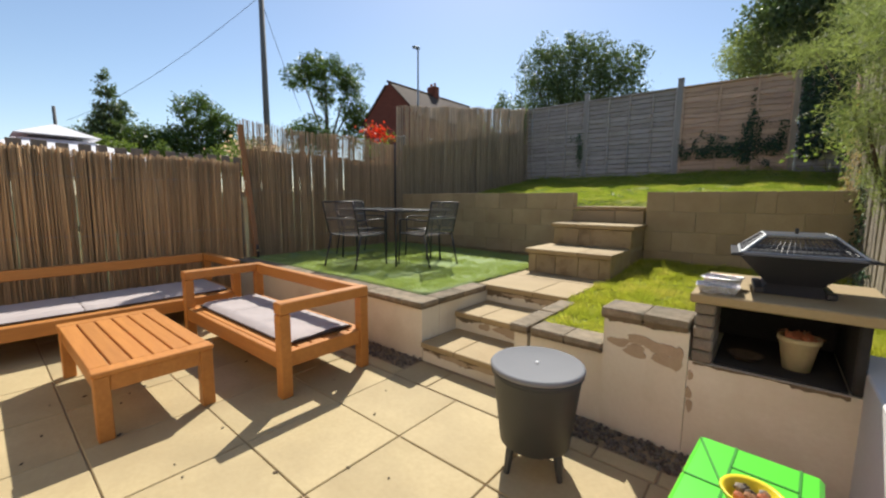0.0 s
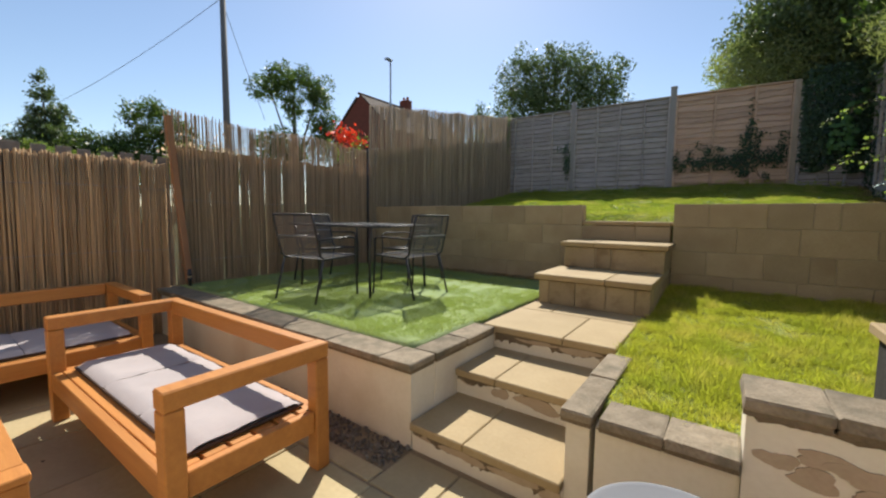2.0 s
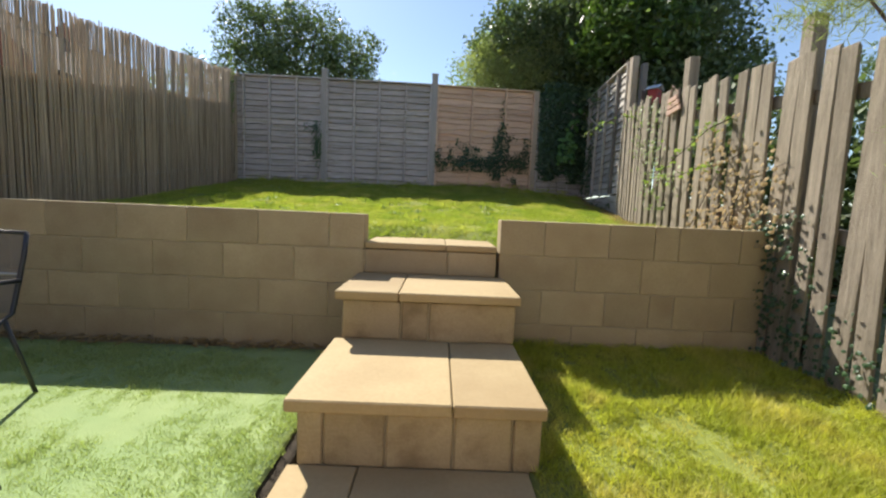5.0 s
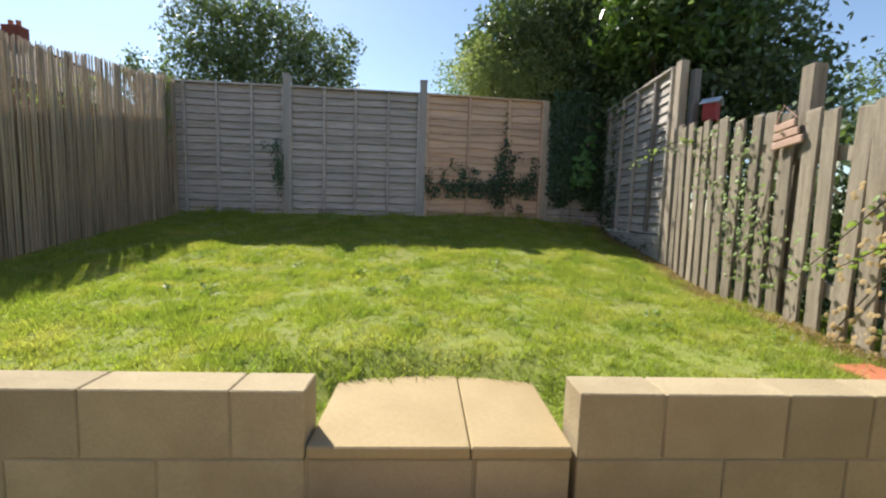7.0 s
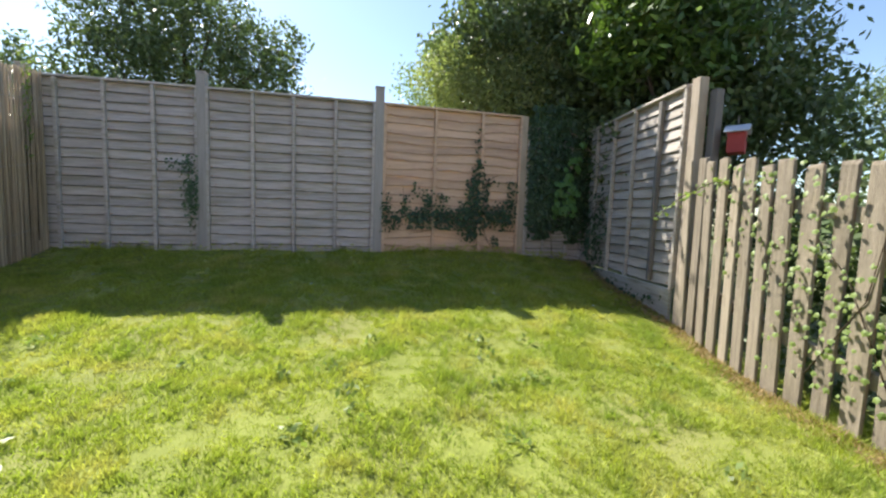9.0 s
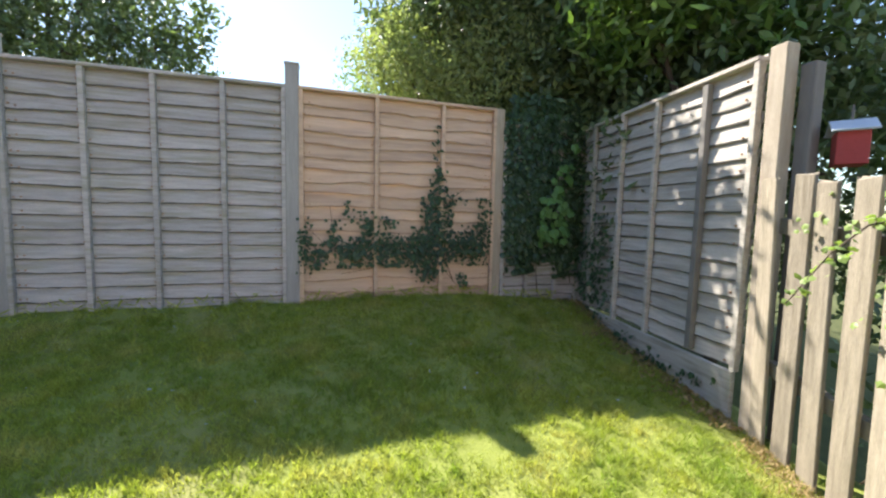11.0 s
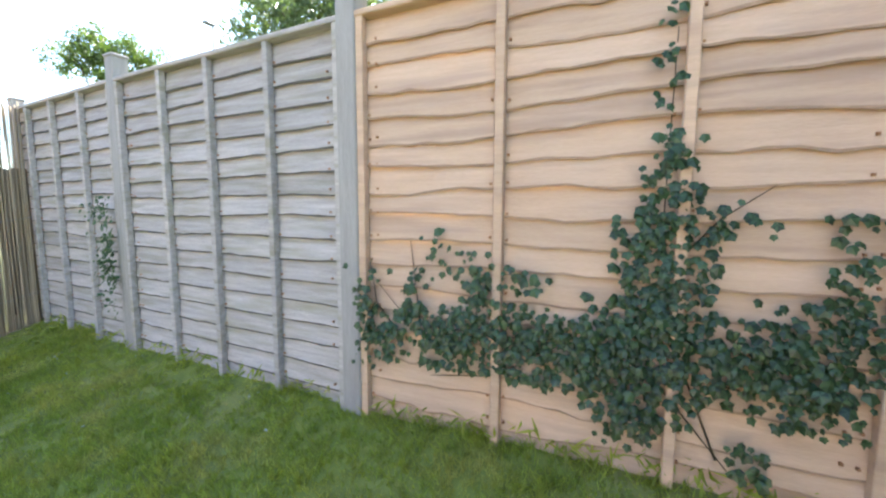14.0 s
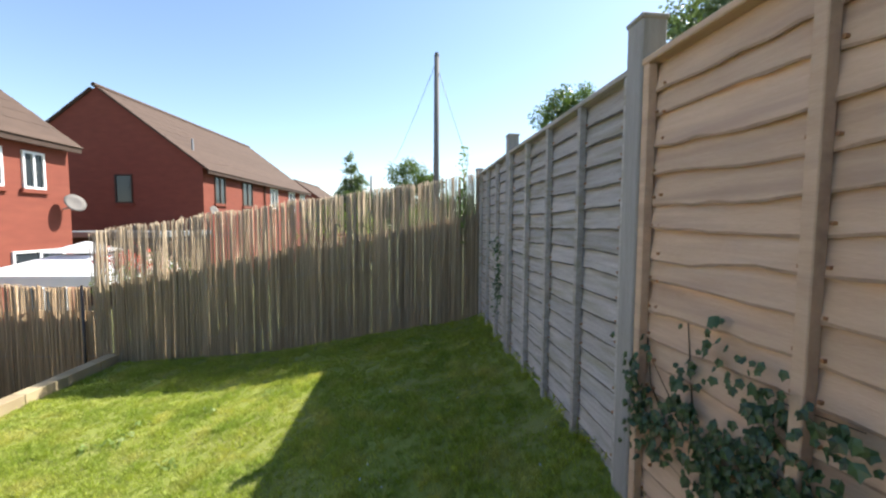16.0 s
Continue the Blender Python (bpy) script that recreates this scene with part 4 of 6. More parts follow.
# toy table
toy = thing("toy_table", "bright green plastic children's play table with coral sides", "toy table", pose(2.02, -3.80, 0, 0, 0, -4))
part("top", bx(-0.15, 0.15, -0.27, 0.23, 0.415, 0.445, bevel=0.012), M_GREEN, toy)
part("tray", bx(-0.165, 0.165, -0.25, 0.21, 0.33, 0.413, bevel=0.03), M_PINK, toy, "coral plastic tray")
for sx in (-0.12, 0.12):
    for sy in (-0.2, 0.17):
        part("leg", tube(bmesh.new(), [(sx, sy, 0.0), (sx, sy, 0.332)], 0.028, 14), M_PINK, toy, smooth=True)
for a, b in (((-0.05, -0.26), (-0.05, 0.22)), ((0.10, -0.26), (0.10, 0.22)), ((-0.145, -0.02), (0.145, -0.02)), ((-0.145, 0.21), (-0.05, -0.02)), ((0.10, 0.08), (0.145, 0.08)), ((-0.05, 0.1), (0.1, 0.1))):
    d = Vector((b[0] - a[0], b[1] - a[1]))
    bm = bmesh.new()
    box(bm, 0, d.length, -0.003, 0.003, 0.4455, 0.4475, m=pose(a[0], a[1], 0, 0, 0, math.degrees(math.atan2(d.y, d.x))))
    part("groove", bm, M_LINE, toy)
bowl = thing("toy_bowl", "yellow plastic bowl filled with brown oddments", "bowl", pose(2.03, -3.86, 0.449))
part("shell", lathe(bmesh.new(), [(0.038, 0.0), (0.056, 0.015), (0.064, 0.038), (0.069, 0.039), (0.066, 0.044), (0.058, 0.038), (0.05, 0.015), (0.008, 0.009)], 32), M_YELLOW, bowl, smooth=True)
rng = random.Random(3)
for k in range(14):
    bm = bmesh.new()
    bmesh.ops.create_icosphere(bm, subdivisions=1, radius=rng.uniform(0.009, 0.016), matrix=Matrix.Translation((rng.uniform(-0.03, 0.03), rng.uniform(-0.03, 0.03), 0.024 + rng.uniform(0, 0.016))))
    part("oddment", bm, random.Random(k).choice([M_BARK, M_TERRA, M_STONE, M_BATTEN]), bowl)

# ---- barbecue niche ----
pier = thing("barbecue_pier", "rough grey stone pier of the barbecue niche", "stone pier", kind="structure")
for k in range(5):
    part("stone", bx(1.77, 1.85, -2.948, -2.668, 0.473 + k * 0.057, 0.473 + (k + 1) * 0.057 - 0.005, bevel=0.008), M_STONE, pier)
# near-black lining on the niche's sides, back and floor
part("lining", bx(2.3, 2.335, -2.938, -2.348, 0.473, 0.757, bevel=0.006), M_DARKIN, pier, "near-black side of the niche")
part("lining", bx(1.775, 2.305, -2.368, -2.308, 0.471, 0.757), M_DARKIN, pier, "near-black back of the niche")
part("lining", bx(1.772, 1.805, -2.658, -2.378, 0.473, 0.757), M_DARKIN, pier, "near-black side of the niche")
part("lining", bx(1.855, 2.295, -2.928, -2.378, 0.4715, 0.479), M_DARKIN, pier, "near-black floor of the niche")
solid("barbecue_top", bx(1.753, 2.425, -2.993, -2.268, 0.760, 0.803, bevel=0.006), M_STEP, "buff stone slab on top of the barbecue niche", "worktop")
pot = thing("plant_pot", "cream glazed pot with dry soil in the niche", "plant pot", pose(2.145, -2.77, 0.480))
part("body", lathe(bmesh.new(), [(0.042, 0.0), (0.048, 0.002), (0.068, 0.125), (0.074, 0.128), (0.075, 0.148), (0.068, 0.149), (0.062, 0.135), (0.004, 0.13)], 32), M_POT, pot, smooth=True)
bm = bmesh.new()
rngpot = random.Random(12)
for k in range(60):
    r, a = 0.055 * math.sqrt(rngpot.uniform(0, 1)), rngpot.uniform(0, 6.28)
    bmesh.ops.create_icosphere(bm, subdivisions=1, radius=rngpot.uniform(0.006, 0.014), matrix=Matrix.Translation((r * math.cos(a), r * math.sin(a), 0.138 + rngpot.uniform(0, 0.016))))
part("soil", bm, M_TERRA, pot, "dry reddish soil and dead stems")
for k in range(9):
    a = rngpot.uniform(0, 6.28)
    part("dead_stem", tube(bmesh.new(), [(0.03 * math.cos(a), 0.03 * math.sin(a), 0.13), (0.06 * math.cos(a), 0.06 * math.sin(a), 0.165), (0.085 * math.cos(a), 0.085 * math.sin(a), 0.15)], 0.003, 5, 0.0015), M_BATTEN, pot)
dish = thing("shallow_dish", "brown shallow clay dish in the niche", "dish", pose(1.965, -2.79, 0.480))
part("body", lathe(bmesh.new(), [(0.035, 0.0), (0.04, 0.002), (0.066, 0.028), (0.070, 0.03), (0.062, 0.028), (0.03, 0.01), (0.003, 0.009)], 28), M_BARK, dish, smooth=True)


def taper(bm, lo, hi, wall=None):
    """A four-sided frustum between two (half_x, half_y, z)."""
    vs = [bm.verts.new((sx * h[0], sy * h[1], h[2])) for h in (lo, hi) for sx, sy in ((-1, -1), (1, -1), (1, 1), (-1, 1))]
    for q in range(4):
        bm.faces.new((vs[q], vs[(q + 1) % 4], vs[4 + (q + 1) % 4], vs[4 + q]))
    if wall is None:
        bm.faces.new(vs[:4])
        bm.faces.new(vs[4:])
    return bm


grill = thing("fire_pit", "black steel square fire pit with mesh lid on the slab", "fire pit", pose(2.10, -2.65, 0.804, 0, 0, 4))
part("bowl", taper(bmesh.new(), (0.095, 0.095, 0.045), (0.205, 0.205, 0.175)), M_BLACK, grill)
bm = bmesh.new()
for k in range(4):
    box(bm, -0.235, 0.235, 0.19, 0.235, 0.174, 0.182, bevel=0.003, m=pose(0, 0, 0, 0, 0, 90 * k))
part("rim", bm, M_BLACK, grill)
part("base", taper(bmesh.new(), (0.13, 0.13, 0.0), (0.085, 0.085, 0.05)), M_BLACK, grill)
for sx in (-1, 1):
    part("foot", bx(sx * 0.12 - 0.018, sx * 0.12 + 0.018, -0.14, 0.14, 0.0005, 0.028, bevel=0.005), M_BLACK, grill)
lidg = part("lid_frame", bmesh.new(), M_STEEL, grill, "grey mesh lid frame")
bm = bmesh.new()
for sx, sy in ((-1, -1), (1, -1), (1, 1), (-1, 1)):
    tube(bm, [(sx * 0.2, sy * 0.2, 0.184), (sx * 0.115, sy * 0.115, 0.262)], 0.007, 6)
for r, z in ((0.2, 0.186), (0.115, 0.262)):
    for k in range(4):
        m = pose(0, 0, 0, 0, 0, 90 * k)
        tube(bm, [m @ Vector((-r, r, z)), m @ Vector((r, r, z))], 0.007, 6)
bm.to_mesh(lidg.data)
bm.free()
bm = bmesh.new()
for k in range(4):
    m = pose(0, 0, 0, 0, 0, 90 * k)
    for i in range(-9, 10):
        f = i / 9
        tube(bm, [m @ Vector((0.2 * f, 0.2, 0.186)), m @ Vector((0.115 * f, 0.115, 0.262))], 0.0016, 4)
    for j in range(1, 7):
        r, z = 0.2 - 0.085 * j / 7, 0.186 + 0.076 * j / 7
        tube(bm, [m @ Vector((-r, r, z)), m @ Vector((r, r, z))], 0.0016, 4)
part("wire_mesh", bm, M_BLACK, lidg)
part("top_plate", bx(-0.115, 0.115, -0.115, 0.115, 0.262, 0.267, bevel=0.002), M_BLACK, lidg)
part("knob", tube(bmesh.new(), [(0, 0, 0.266), (0, 0, 0.292)], 0.007, 8), M_BLACK, lidg)


def tray(at, w, d, h):
    """A shallow clear-silver food tray with ribbed sides and a rolled rim."""
    t = thing("foil_tray", "shallow ribbed silver food tray resting on the slab", "foil tray", at, "foil trays")
    bm = bmesh.new()
    n, rings = 72, []
    for z, grow in ((0.0005, 0.8), (h * 0.5, 0.9), (h, 1.0)):
        ring = []
        for k in range(n):
            a = 2 * math.pi * k / n
            c, s = math.cos(a), math.sin(a)
            q = (abs(c) ** 5 + abs(s) ** 5) ** -0.2 * grow * (1 + (0.025 if k % 2 else -0.025) * (z < h))
            ring.append(bm.verts.new((c * q * w / 2, s * q * d / 2, z + 0.003 * noise.noise(Vector((c * 3, s * 3, z * 9))))))
        rings.append(ring)
    for a, b in zip(rings, rings[1:]):
        for k in range(n):
            bm.faces.new((a[k], a[(k + 1) % n], b[(k + 1) % n], b[k]))
    bm.faces.new(rings[0])
    part("body", bm, M_FOIL, t)
    part("rim", tube(bmesh.new(), [v for v in [(w / 2 * x, d / 2 * y, h) for x, y in ((-0.9, -1), (0.9, -1), (1, -0.9), (1, 0.9), (0.9, 1), (-0.9, 1), (-1, 0.9), (-1, -0.9), (-0.9, -1))]], 0.003, 6), M_FOIL, t)


tray(pose(1.845, -2.90, 0.804, 0, 0, 6), 0.16, 0.12, 0.035)
tray(pose(1.850, -2.76, 0.804, 0, 0, -8), 0.15, 0.12, 0.05)


# ---- dining set ----
def chair_master(at):
    t = thing("garden_chair", "black metal garden armchair with dark mesh seat", "garden chair", at, "chairs round the table")
    W, D, S, B = 0.24, 0.235, 0.37, 0.735
    r = 0.0095
    for sx in (-1, 1):
        part("front_leg", tube(bmesh.new(), [(sx * W, D, 0), (sx * (W - 0.005), D - 0.02, S), (sx * (W + 0.005), D - 0.03, 0.515), (sx * (W + 0.005), D - 0.05, 0.53)], r, 8), M_BLACK, t, smooth=True)
        part("rear_leg", tube(bmesh.new(), [(sx * W, -D - 0.04, 0), (sx * (W - 0.005), -D + 0.06, S - 0.01)], r, 8), M_BLACK, t, smooth=True)
        part("back_post", tube(bmesh.new(), [(sx * (W - 0.005), D - 0.02, S), (sx * (W - 0.005), -D + 0.08, S - 0.012), (sx * (W - 0.005), -D + 0.03, S + 0.02), (sx * (W - 0.005), -D - 0.03, B - 0.1), (sx * (W - 0.01), -D - 0.05, B)], r, 8), M_BLACK, t, smooth=True)
        part("armrest", tube(bmesh.new(), [(sx * (W + 0.005), D - 0.05, 0.53), (sx * (W + 0.008), D - 0.12, 0.54), (sx * (W + 0.005), -D + 0.0, 0.53)], r, 8), M_BLACK, t, smooth=True)
    part("top_bar", tube(bmesh.new(), [(-W + 0.01, -D - 0.05, B), (W - 0.01, -D - 0.05, B)], r, 8), M_BLACK, t, smooth=True)
    part("back_bar", tube(bmesh.new(), [(-W, -D - 0.012, 0.555), (W, -D - 0.012, 0.555)], 0.006, 8), M_STEEL, t, smooth=True)
    part("seat_bar", tube(bmesh.new(), [(-W, D - 0.02, S), (W, D - 0.02, S)], r, 8), M_BLACK, t, smooth=True)
    # open weave: strands both ways
    for nm, prof in (("seat", [(D - 0.02, S), (0.05, S - 0.012), (-D + 0.08, S - 0.012)]), ("backrest", [(-D + 0.03, S + 0.02), (-D - 0.03, B - 0.1), (-D - 0.05, B)])):
        bm = bmesh.new()
        n = 46
        for i in range(n + 1):
            x = -W + 0.01 + (2 * W - 0.02) * i / n
            for (ya, za), (yb, zb) in zip(prof, prof[1:]):
                v = [bm.verts.new(c) for c in ((x - 0.0019, ya, za), (x + 0.0019, ya, za), (x + 0.0019, yb, zb), (x - 0.0019, yb, zb))]
                bm.faces.new(v)
        for (ya, za), (yb, zb) in zip(prof, prof[1:]):
            k = max(2, int(math.hypot(yb - ya, zb - za) / 0.0095))
            for i in range(k):
                f, g = i / k, (i + 0.36) / k
                v = [bm.verts.new(c) for c in ((-W + 0.008, ya + (yb - ya) * f, za + (zb - za) * f + 0.0006), (W - 0.008, ya + (yb - ya) * f, za + (zb - za) * f + 0.0006),
                                               (W - 0.008, ya + (yb - ya) * g, za + (zb - za) * g + 0.0006), (-W + 0.008, ya + (yb - ya) * g, za + (zb - za) * g + 0.0006))]
                bm.faces.new(v)
        part(nm, bm, M_MESHCLOTH, t, "dark open-weave mesh")
    return t


chair = chair_master(pose(-1.655, -2.23, Z_TER, 0, 0, 7))
copy_thing(chair, pose(-1.125, -1.61, Z_TER, 0, 0, 89))
copy_thing(chair, pose(-2.36, -1.60, Z_TER, 0, 0, -92))
copy_thing(chair, pose(-1.60, -1.03, Z_TER, 0, 0, 178))
dining = thing("dining_table", "square black metal garden table with grey top", "garden table", pose(-1.74, -1.63, Z_TER, 0, 0, -2))
HX, HT, TZ = 0.62, 0.44, 0.648
bm = bmesh.new()
for half, other, turn in ((HX, HT, 0), (HT, HX, 90)):
    n = int(half * 2 / 0.0135)
    for i in range(n + 1):
        u = -half + 2 * half * i / n
        box(bm, u - 0.0015, u + 0.0015, -other, other, TZ - 0.002 - 0.0015 * (turn > 0), TZ - 0.0015 * (turn > 0), m=pose(0, 0, 0, 0, 0, turn))
part("tabletop", bm, M_TABLETOP, dining, "grey open-mesh metal table top")
bm = bmesh.new()
for a, b in (((-HX, HT), (HX, HT)), ((HX, HT), (HX, -HT)), ((HX, -HT), (-HX, -HT)), ((-HX, -HT), (-HX, HT))):
    tube(bm, [(*a, TZ - 0.012), (*b, TZ - 0.012)], 0.011, 8)
part("rim", bm, M_BLACK, dining, smooth=True)
for sx in (-1, 1):
    for sy in (-1, 1):
        part("leg", tube(bmesh.new(), [(sx * (HX - 0.09), sy * (HT - 0.07), 0), (sx * (HX - 0.11), sy * (HT - 0.08), 0.4), (sx * (HX - 0.03), sy * (HT - 0.03), TZ - 0.02)], 0.013, 8), M_BLACK, dining, smooth=True)


# ---- planting ----
def tree(name, label, base, trunk_r, clumps, leaves, leaf, mat, seed, hollow=0.55, droop=0.0, flat=0.6):
    """A tapered trunk, a limb to each clump, and a crown of single leaves gathered on twigs; clumps are (x, y, z, rx, ry, rz)."""
    rng = np.random.default_rng(seed)
    t = thing(name, label, "tree", pose(*base))
    inv = Vector(base)
    cs = [Vector(c[:3]) - inv for c in clumps]
    mid = sum(cs, Vector()) / len(cs)
    fork = Vector((mid.x * 0.5, mid.y * 0.5, mid.z * 0.5))
    part("trunk", tube(bmesh.new(), [(0, 0, -0.1), fork * 0.5 + Vector((0.05, 0.03, 0)), fork], trunk_r, 10, trunk_r * 0.6), M_BARK, t, smooth=True)
    for c in cs:
        b = fork + (c - fork) * 0.5 + Vector((rng.normal() * 0.1, rng.normal() * 0.1, 0.1))
        part("limb", tube(bmesh.new(), [fork, b, c], trunk_r * 0.5, 7, trunk_r * 0.12), M_BARK, t, smooth=True)
    vol = np.array([c[3] * c[4] * c[5] for c in clumps]) ** 0.75
    share = (leaves * vol / vol.sum()).astype(int)
    allp = []
    for c, n in zip(clumps, share):
        twigs = max(8, n // 26)
        d = rng.normal(size=(twigs, 3))
        d /= np.linalg.norm(d, axis=1, keepdims=True)
        rad = hollow + (1.12 - hollow) * rng.uniform(0, 1, twigs) ** 0.7
        ctr = d * rad[:, None] * np.array(c[3:6]) + np.array(c[:3]) - np.array(base)
        size = 0.16 * (c[3] + c[4] + c[5]) / 3 + 0.05
        idx = rng.integers(0, twigs, n)
        spread = rng.normal(size=(n, 3)) * size * 0.75
        if droop:
            spread[:, 2] = -np.abs(spread[:, 2]) * droop
        allp.append(ctr[idx] + spread)
    pts = np.concatenate(allp)
    crown = raw_mesh("crown", leaf_cloud(pts, rng, leaf[0], leaf[1], flat), 4, mat, t)
    tagged(crown, "dense leafy crown")
    return t


tree("hedge_tree", "large dark evergreen tree overhanging the fence corner", (4.2, 5.6, 1.4), 0.16,
     [(3.3, 6.0, 4.7, 1.15, 1.0, 1.15), (2.5, 6.7, 4.4, 0.9, 0.9, 0.9), (4.1, 5.2, 4.8, 1.15, 1.1, 1.3), (4.5, 4.2, 4.1, 0.85, 0.9, 1.1), (3.9, 6.0, 5.6, 1.1, 1.0, 0.8), (3.9, 4.7, 3.3, 0.75, 1.0, 1.1), (4.6, 3.7, 3.0, 0.65, 0.7, 1.0), (2.7, 5.4, 4.0, 0.6, 0.35, 0.45), (4.3, 4.6, 5.4, 0.8, 0.8, 0.7), (1.75, 6.2, 4.9, 0.7, 0.5, 0.55), (2.4, 6.0, 5.2, 0.7, 0.6, 0.6), (1.9, 5.6, 5.0, 0.65, 0.5, 0.5)],
     76000, (0.105, 0.048), L_TREE, 41)
tree("overhanging_shrub", "pale sunlit shrub hanging over the fence top", (2.6, 6.0, 1.5), 0.05,
     [(1.55, 5.55, 3.95, 0.45, 0.40, 0.38), (2.05, 5.35, 3.95, 0.42, 0.38, 0.36), (1.3, 5.75, 4.35, 0.45, 0.4, 0.4), (2.2, 5.5, 4.4, 0.5, 0.4, 0.45)], 12000, (0.06, 0.026), L_WISPY, 55)
tree("laurel_bush", "glossy bright green laurel in front of the dark tree", (4.0, 4.1, 1.4), 0.06,
     [(3.25, 4.5, 4.35, 0.5, 0.35, 0.4), (3.6, 4.1, 4.6, 0.5, 0.35, 0.5), (3.4, 4.6, 5.0, 0.5, 0.35, 0.35), (3.95, 3.8, 4.2, 0.4, 0.35, 0.45)], 5200, (0.15, 0.05), L_LAUREL, 42)
tree("light_tree", "pale green sunlit small tree behind the fence", (2.0, 9.8, 1.6), 0.08,
     [(1.6, 9.8, 5.4, 0.85, 0.8, 0.8), (2.3, 9.7, 5.0, 1.0, 0.8, 0.8), (2.0, 9.9, 6.1, 0.7, 0.7, 0.6), (2.9, 9.5, 5.8, 0.9, 0.7, 0.8), (1.6, 9.8, 4.5, 0.75, 0.7, 0.7)], 13000, (0.10, 0.042), L_LIGHT, 43)
tree("garden_tree", "broad green tree standing behind the back fence", (-3.5, 8.6, 1.6), 0.14,
     [(-4.5, 8.4, 4.6, 1.15, 1.0, 1.1), (-3.4, 8.5, 5.0, 1.2, 1.0, 1.1), (-2.3, 8.4, 4.4, 1.0, 0.9, 1.0), (-4.3, 8.5, 5.8, 0.7, 0.7, 0.65), (-3.0, 8.4, 5.9, 0.75, 0.7, 0.6), (-5.4, 8.4, 3.9, 0.8, 0.8, 0.9), (-1.6, 8.5, 3.9, 0.65, 0.7, 0.8), (-4.6, 8.5, 6.5, 0.4, 0.45, 0.55), (-5.3, 8.4, 5.7, 0.4, 0.4, 0.7), (-3.6, 8.5, 6.4, 0.35, 0.4, 0.5), (-1.8, 8.5, 5.5, 0.5, 0.5, 0.6), (-6.2, 8.4, 4.7, 0.35, 0.4, 0.5)], 30000, (0.11, 0.05), L_TREE, 44, 0.45)
tree("willow_tree", "slender willow-like tree standing far beyond the cane screen", (-31.2, 16.9, 0.6), 0.26,
     [(-32.7, 15.6, 12.8, 1.62, 1.62, 1.08), (-31.0, 16.9, 13.7, 2.03, 1.89, 1.13), (-29.5, 18.6, 12.5, 1.49, 1.49, 1.35), (-29.3, 18.7, 10.4, 1.22, 1.22, 1.89), (-29.2, 18.8, 8.2, 1.35, 1.35, 1.62), (-31.0, 16.9, 11.4, 1.08, 1.08, 1.62), (-31.9, 16.1, 7.4, 2.43, 2.29, 1.76)], 13000, (0.34, 0.12), L_WILLOW, 45, 0.2, 1.8, 0.0)
tree("conifer", "dark conifer among far garden bushes", (-23.6, -0.4, -0.1), 0.14,
     [(-23.6, -0.4, 6.7, 0.28, 0.28, 0.65), (-23.6, 0.3, 5.6, 0.3, 0.4, 0.4), (-23.6, -0.4, 6.0, 0.4, 0.45, 0.6), (-23.6, -0.4, 5.2, 0.65, 0.65, 0.7), (-23.5, -0.3, 4.4, 0.95, 0.95, 0.8), (-23.8, -0.6, 3.7, 1.5, 1.6, 0.9), (-24.3, -1.8, 3.2, 1.3, 1.6, 0.9)], 17000, (0.19, 0.065), L_TREE, 46)
tree("far_bush", "round green bush beyond the neighbour's gardens", (-22.6, 3.3, -0.1), 0.1,
     [(-22.6, 3.3, 5.9, 0.9, 1.1, 0.8), (-22.6, 4.6, 5.3, 0.8, 0.8, 0.7), (-22.6, 3.6, 4.6, 1.1, 1.2, 0.85), (-22.4, 2.2, 4.0, 1.2, 1.3, 0.8), (-22.9, 4.9, 3.9, 1.2, 1.2, 0.8), (-22.4, 1.0, 3.7, 1.1, 1.2, 1.0), (-22.4, 6.2, 3.7, 1.2, 1.3, 1.1)], 20000, (0.19, 0.08), L_WILLOW, 47)
tree("sunlit_bush", "bright yellow-green bush in a far garden", (-20.5, 1.0, -0.1), 0.06,
     [(-20.5, 1.0, 3.0, 0.8, 0.9, 0.6), (-20.5, 4.0, 3.2, 0.8, 1.0, 0.8), (-20.5, -0.9, 3.3, 0.7, 0.9, 0.5), (-20.6, 2.4, 2.7, 0.7, 0.8, 0.6)], 7000, (0.15, 0.06), L_LIGHT, 54)
tree("sapling", "thin pale sapling rising above the fence", (-6.5, 7.5, 1.5), 0.03,
     [(-6.5, 7.5, 4.1, 0.25, 0.25, 0.5), (-6.45, 7.5, 3.5, 0.3, 0.3, 0.3)], 260, (0.12, 0.03), L_WILLOW, 48, 0.2)
tree("wispy_shrub", "feathery pale green shrub overhanging the boundary", (2.72, -1.2, 0.4), 0.03,
     [(2.50, -1.35, 2.25, 0.20, 0.40, 0.35), (2.45, -0.9, 2.55, 0.22, 0.4, 0.25), (2.12, -0.8, 2.42, 0.20, 0.25, 0.10), (2.42, -1.3, 1.80, 0.16, 0.40, 0.22), (2.58, -1.2, 1.45, 0.12, 0.35, 0.25)], 15000, (0.065, 0.0045), L_WISPY, 49, 0.1, 1.2, 0.0)
tree("far_tree", "distant green tree beyond the east boundary", (10.5, 6.6, 0.8), 0.12,
     [(10.2, 6.6, 4.6, 1.1, 1.0, 0.9), (11.4, 6.2, 5.0, 1.2, 1.0, 1.0), (12.6, 5.8, 4.4, 1.1, 1.0, 0.9)], 6000, (0.12, 0.05), L_TREE, 50)
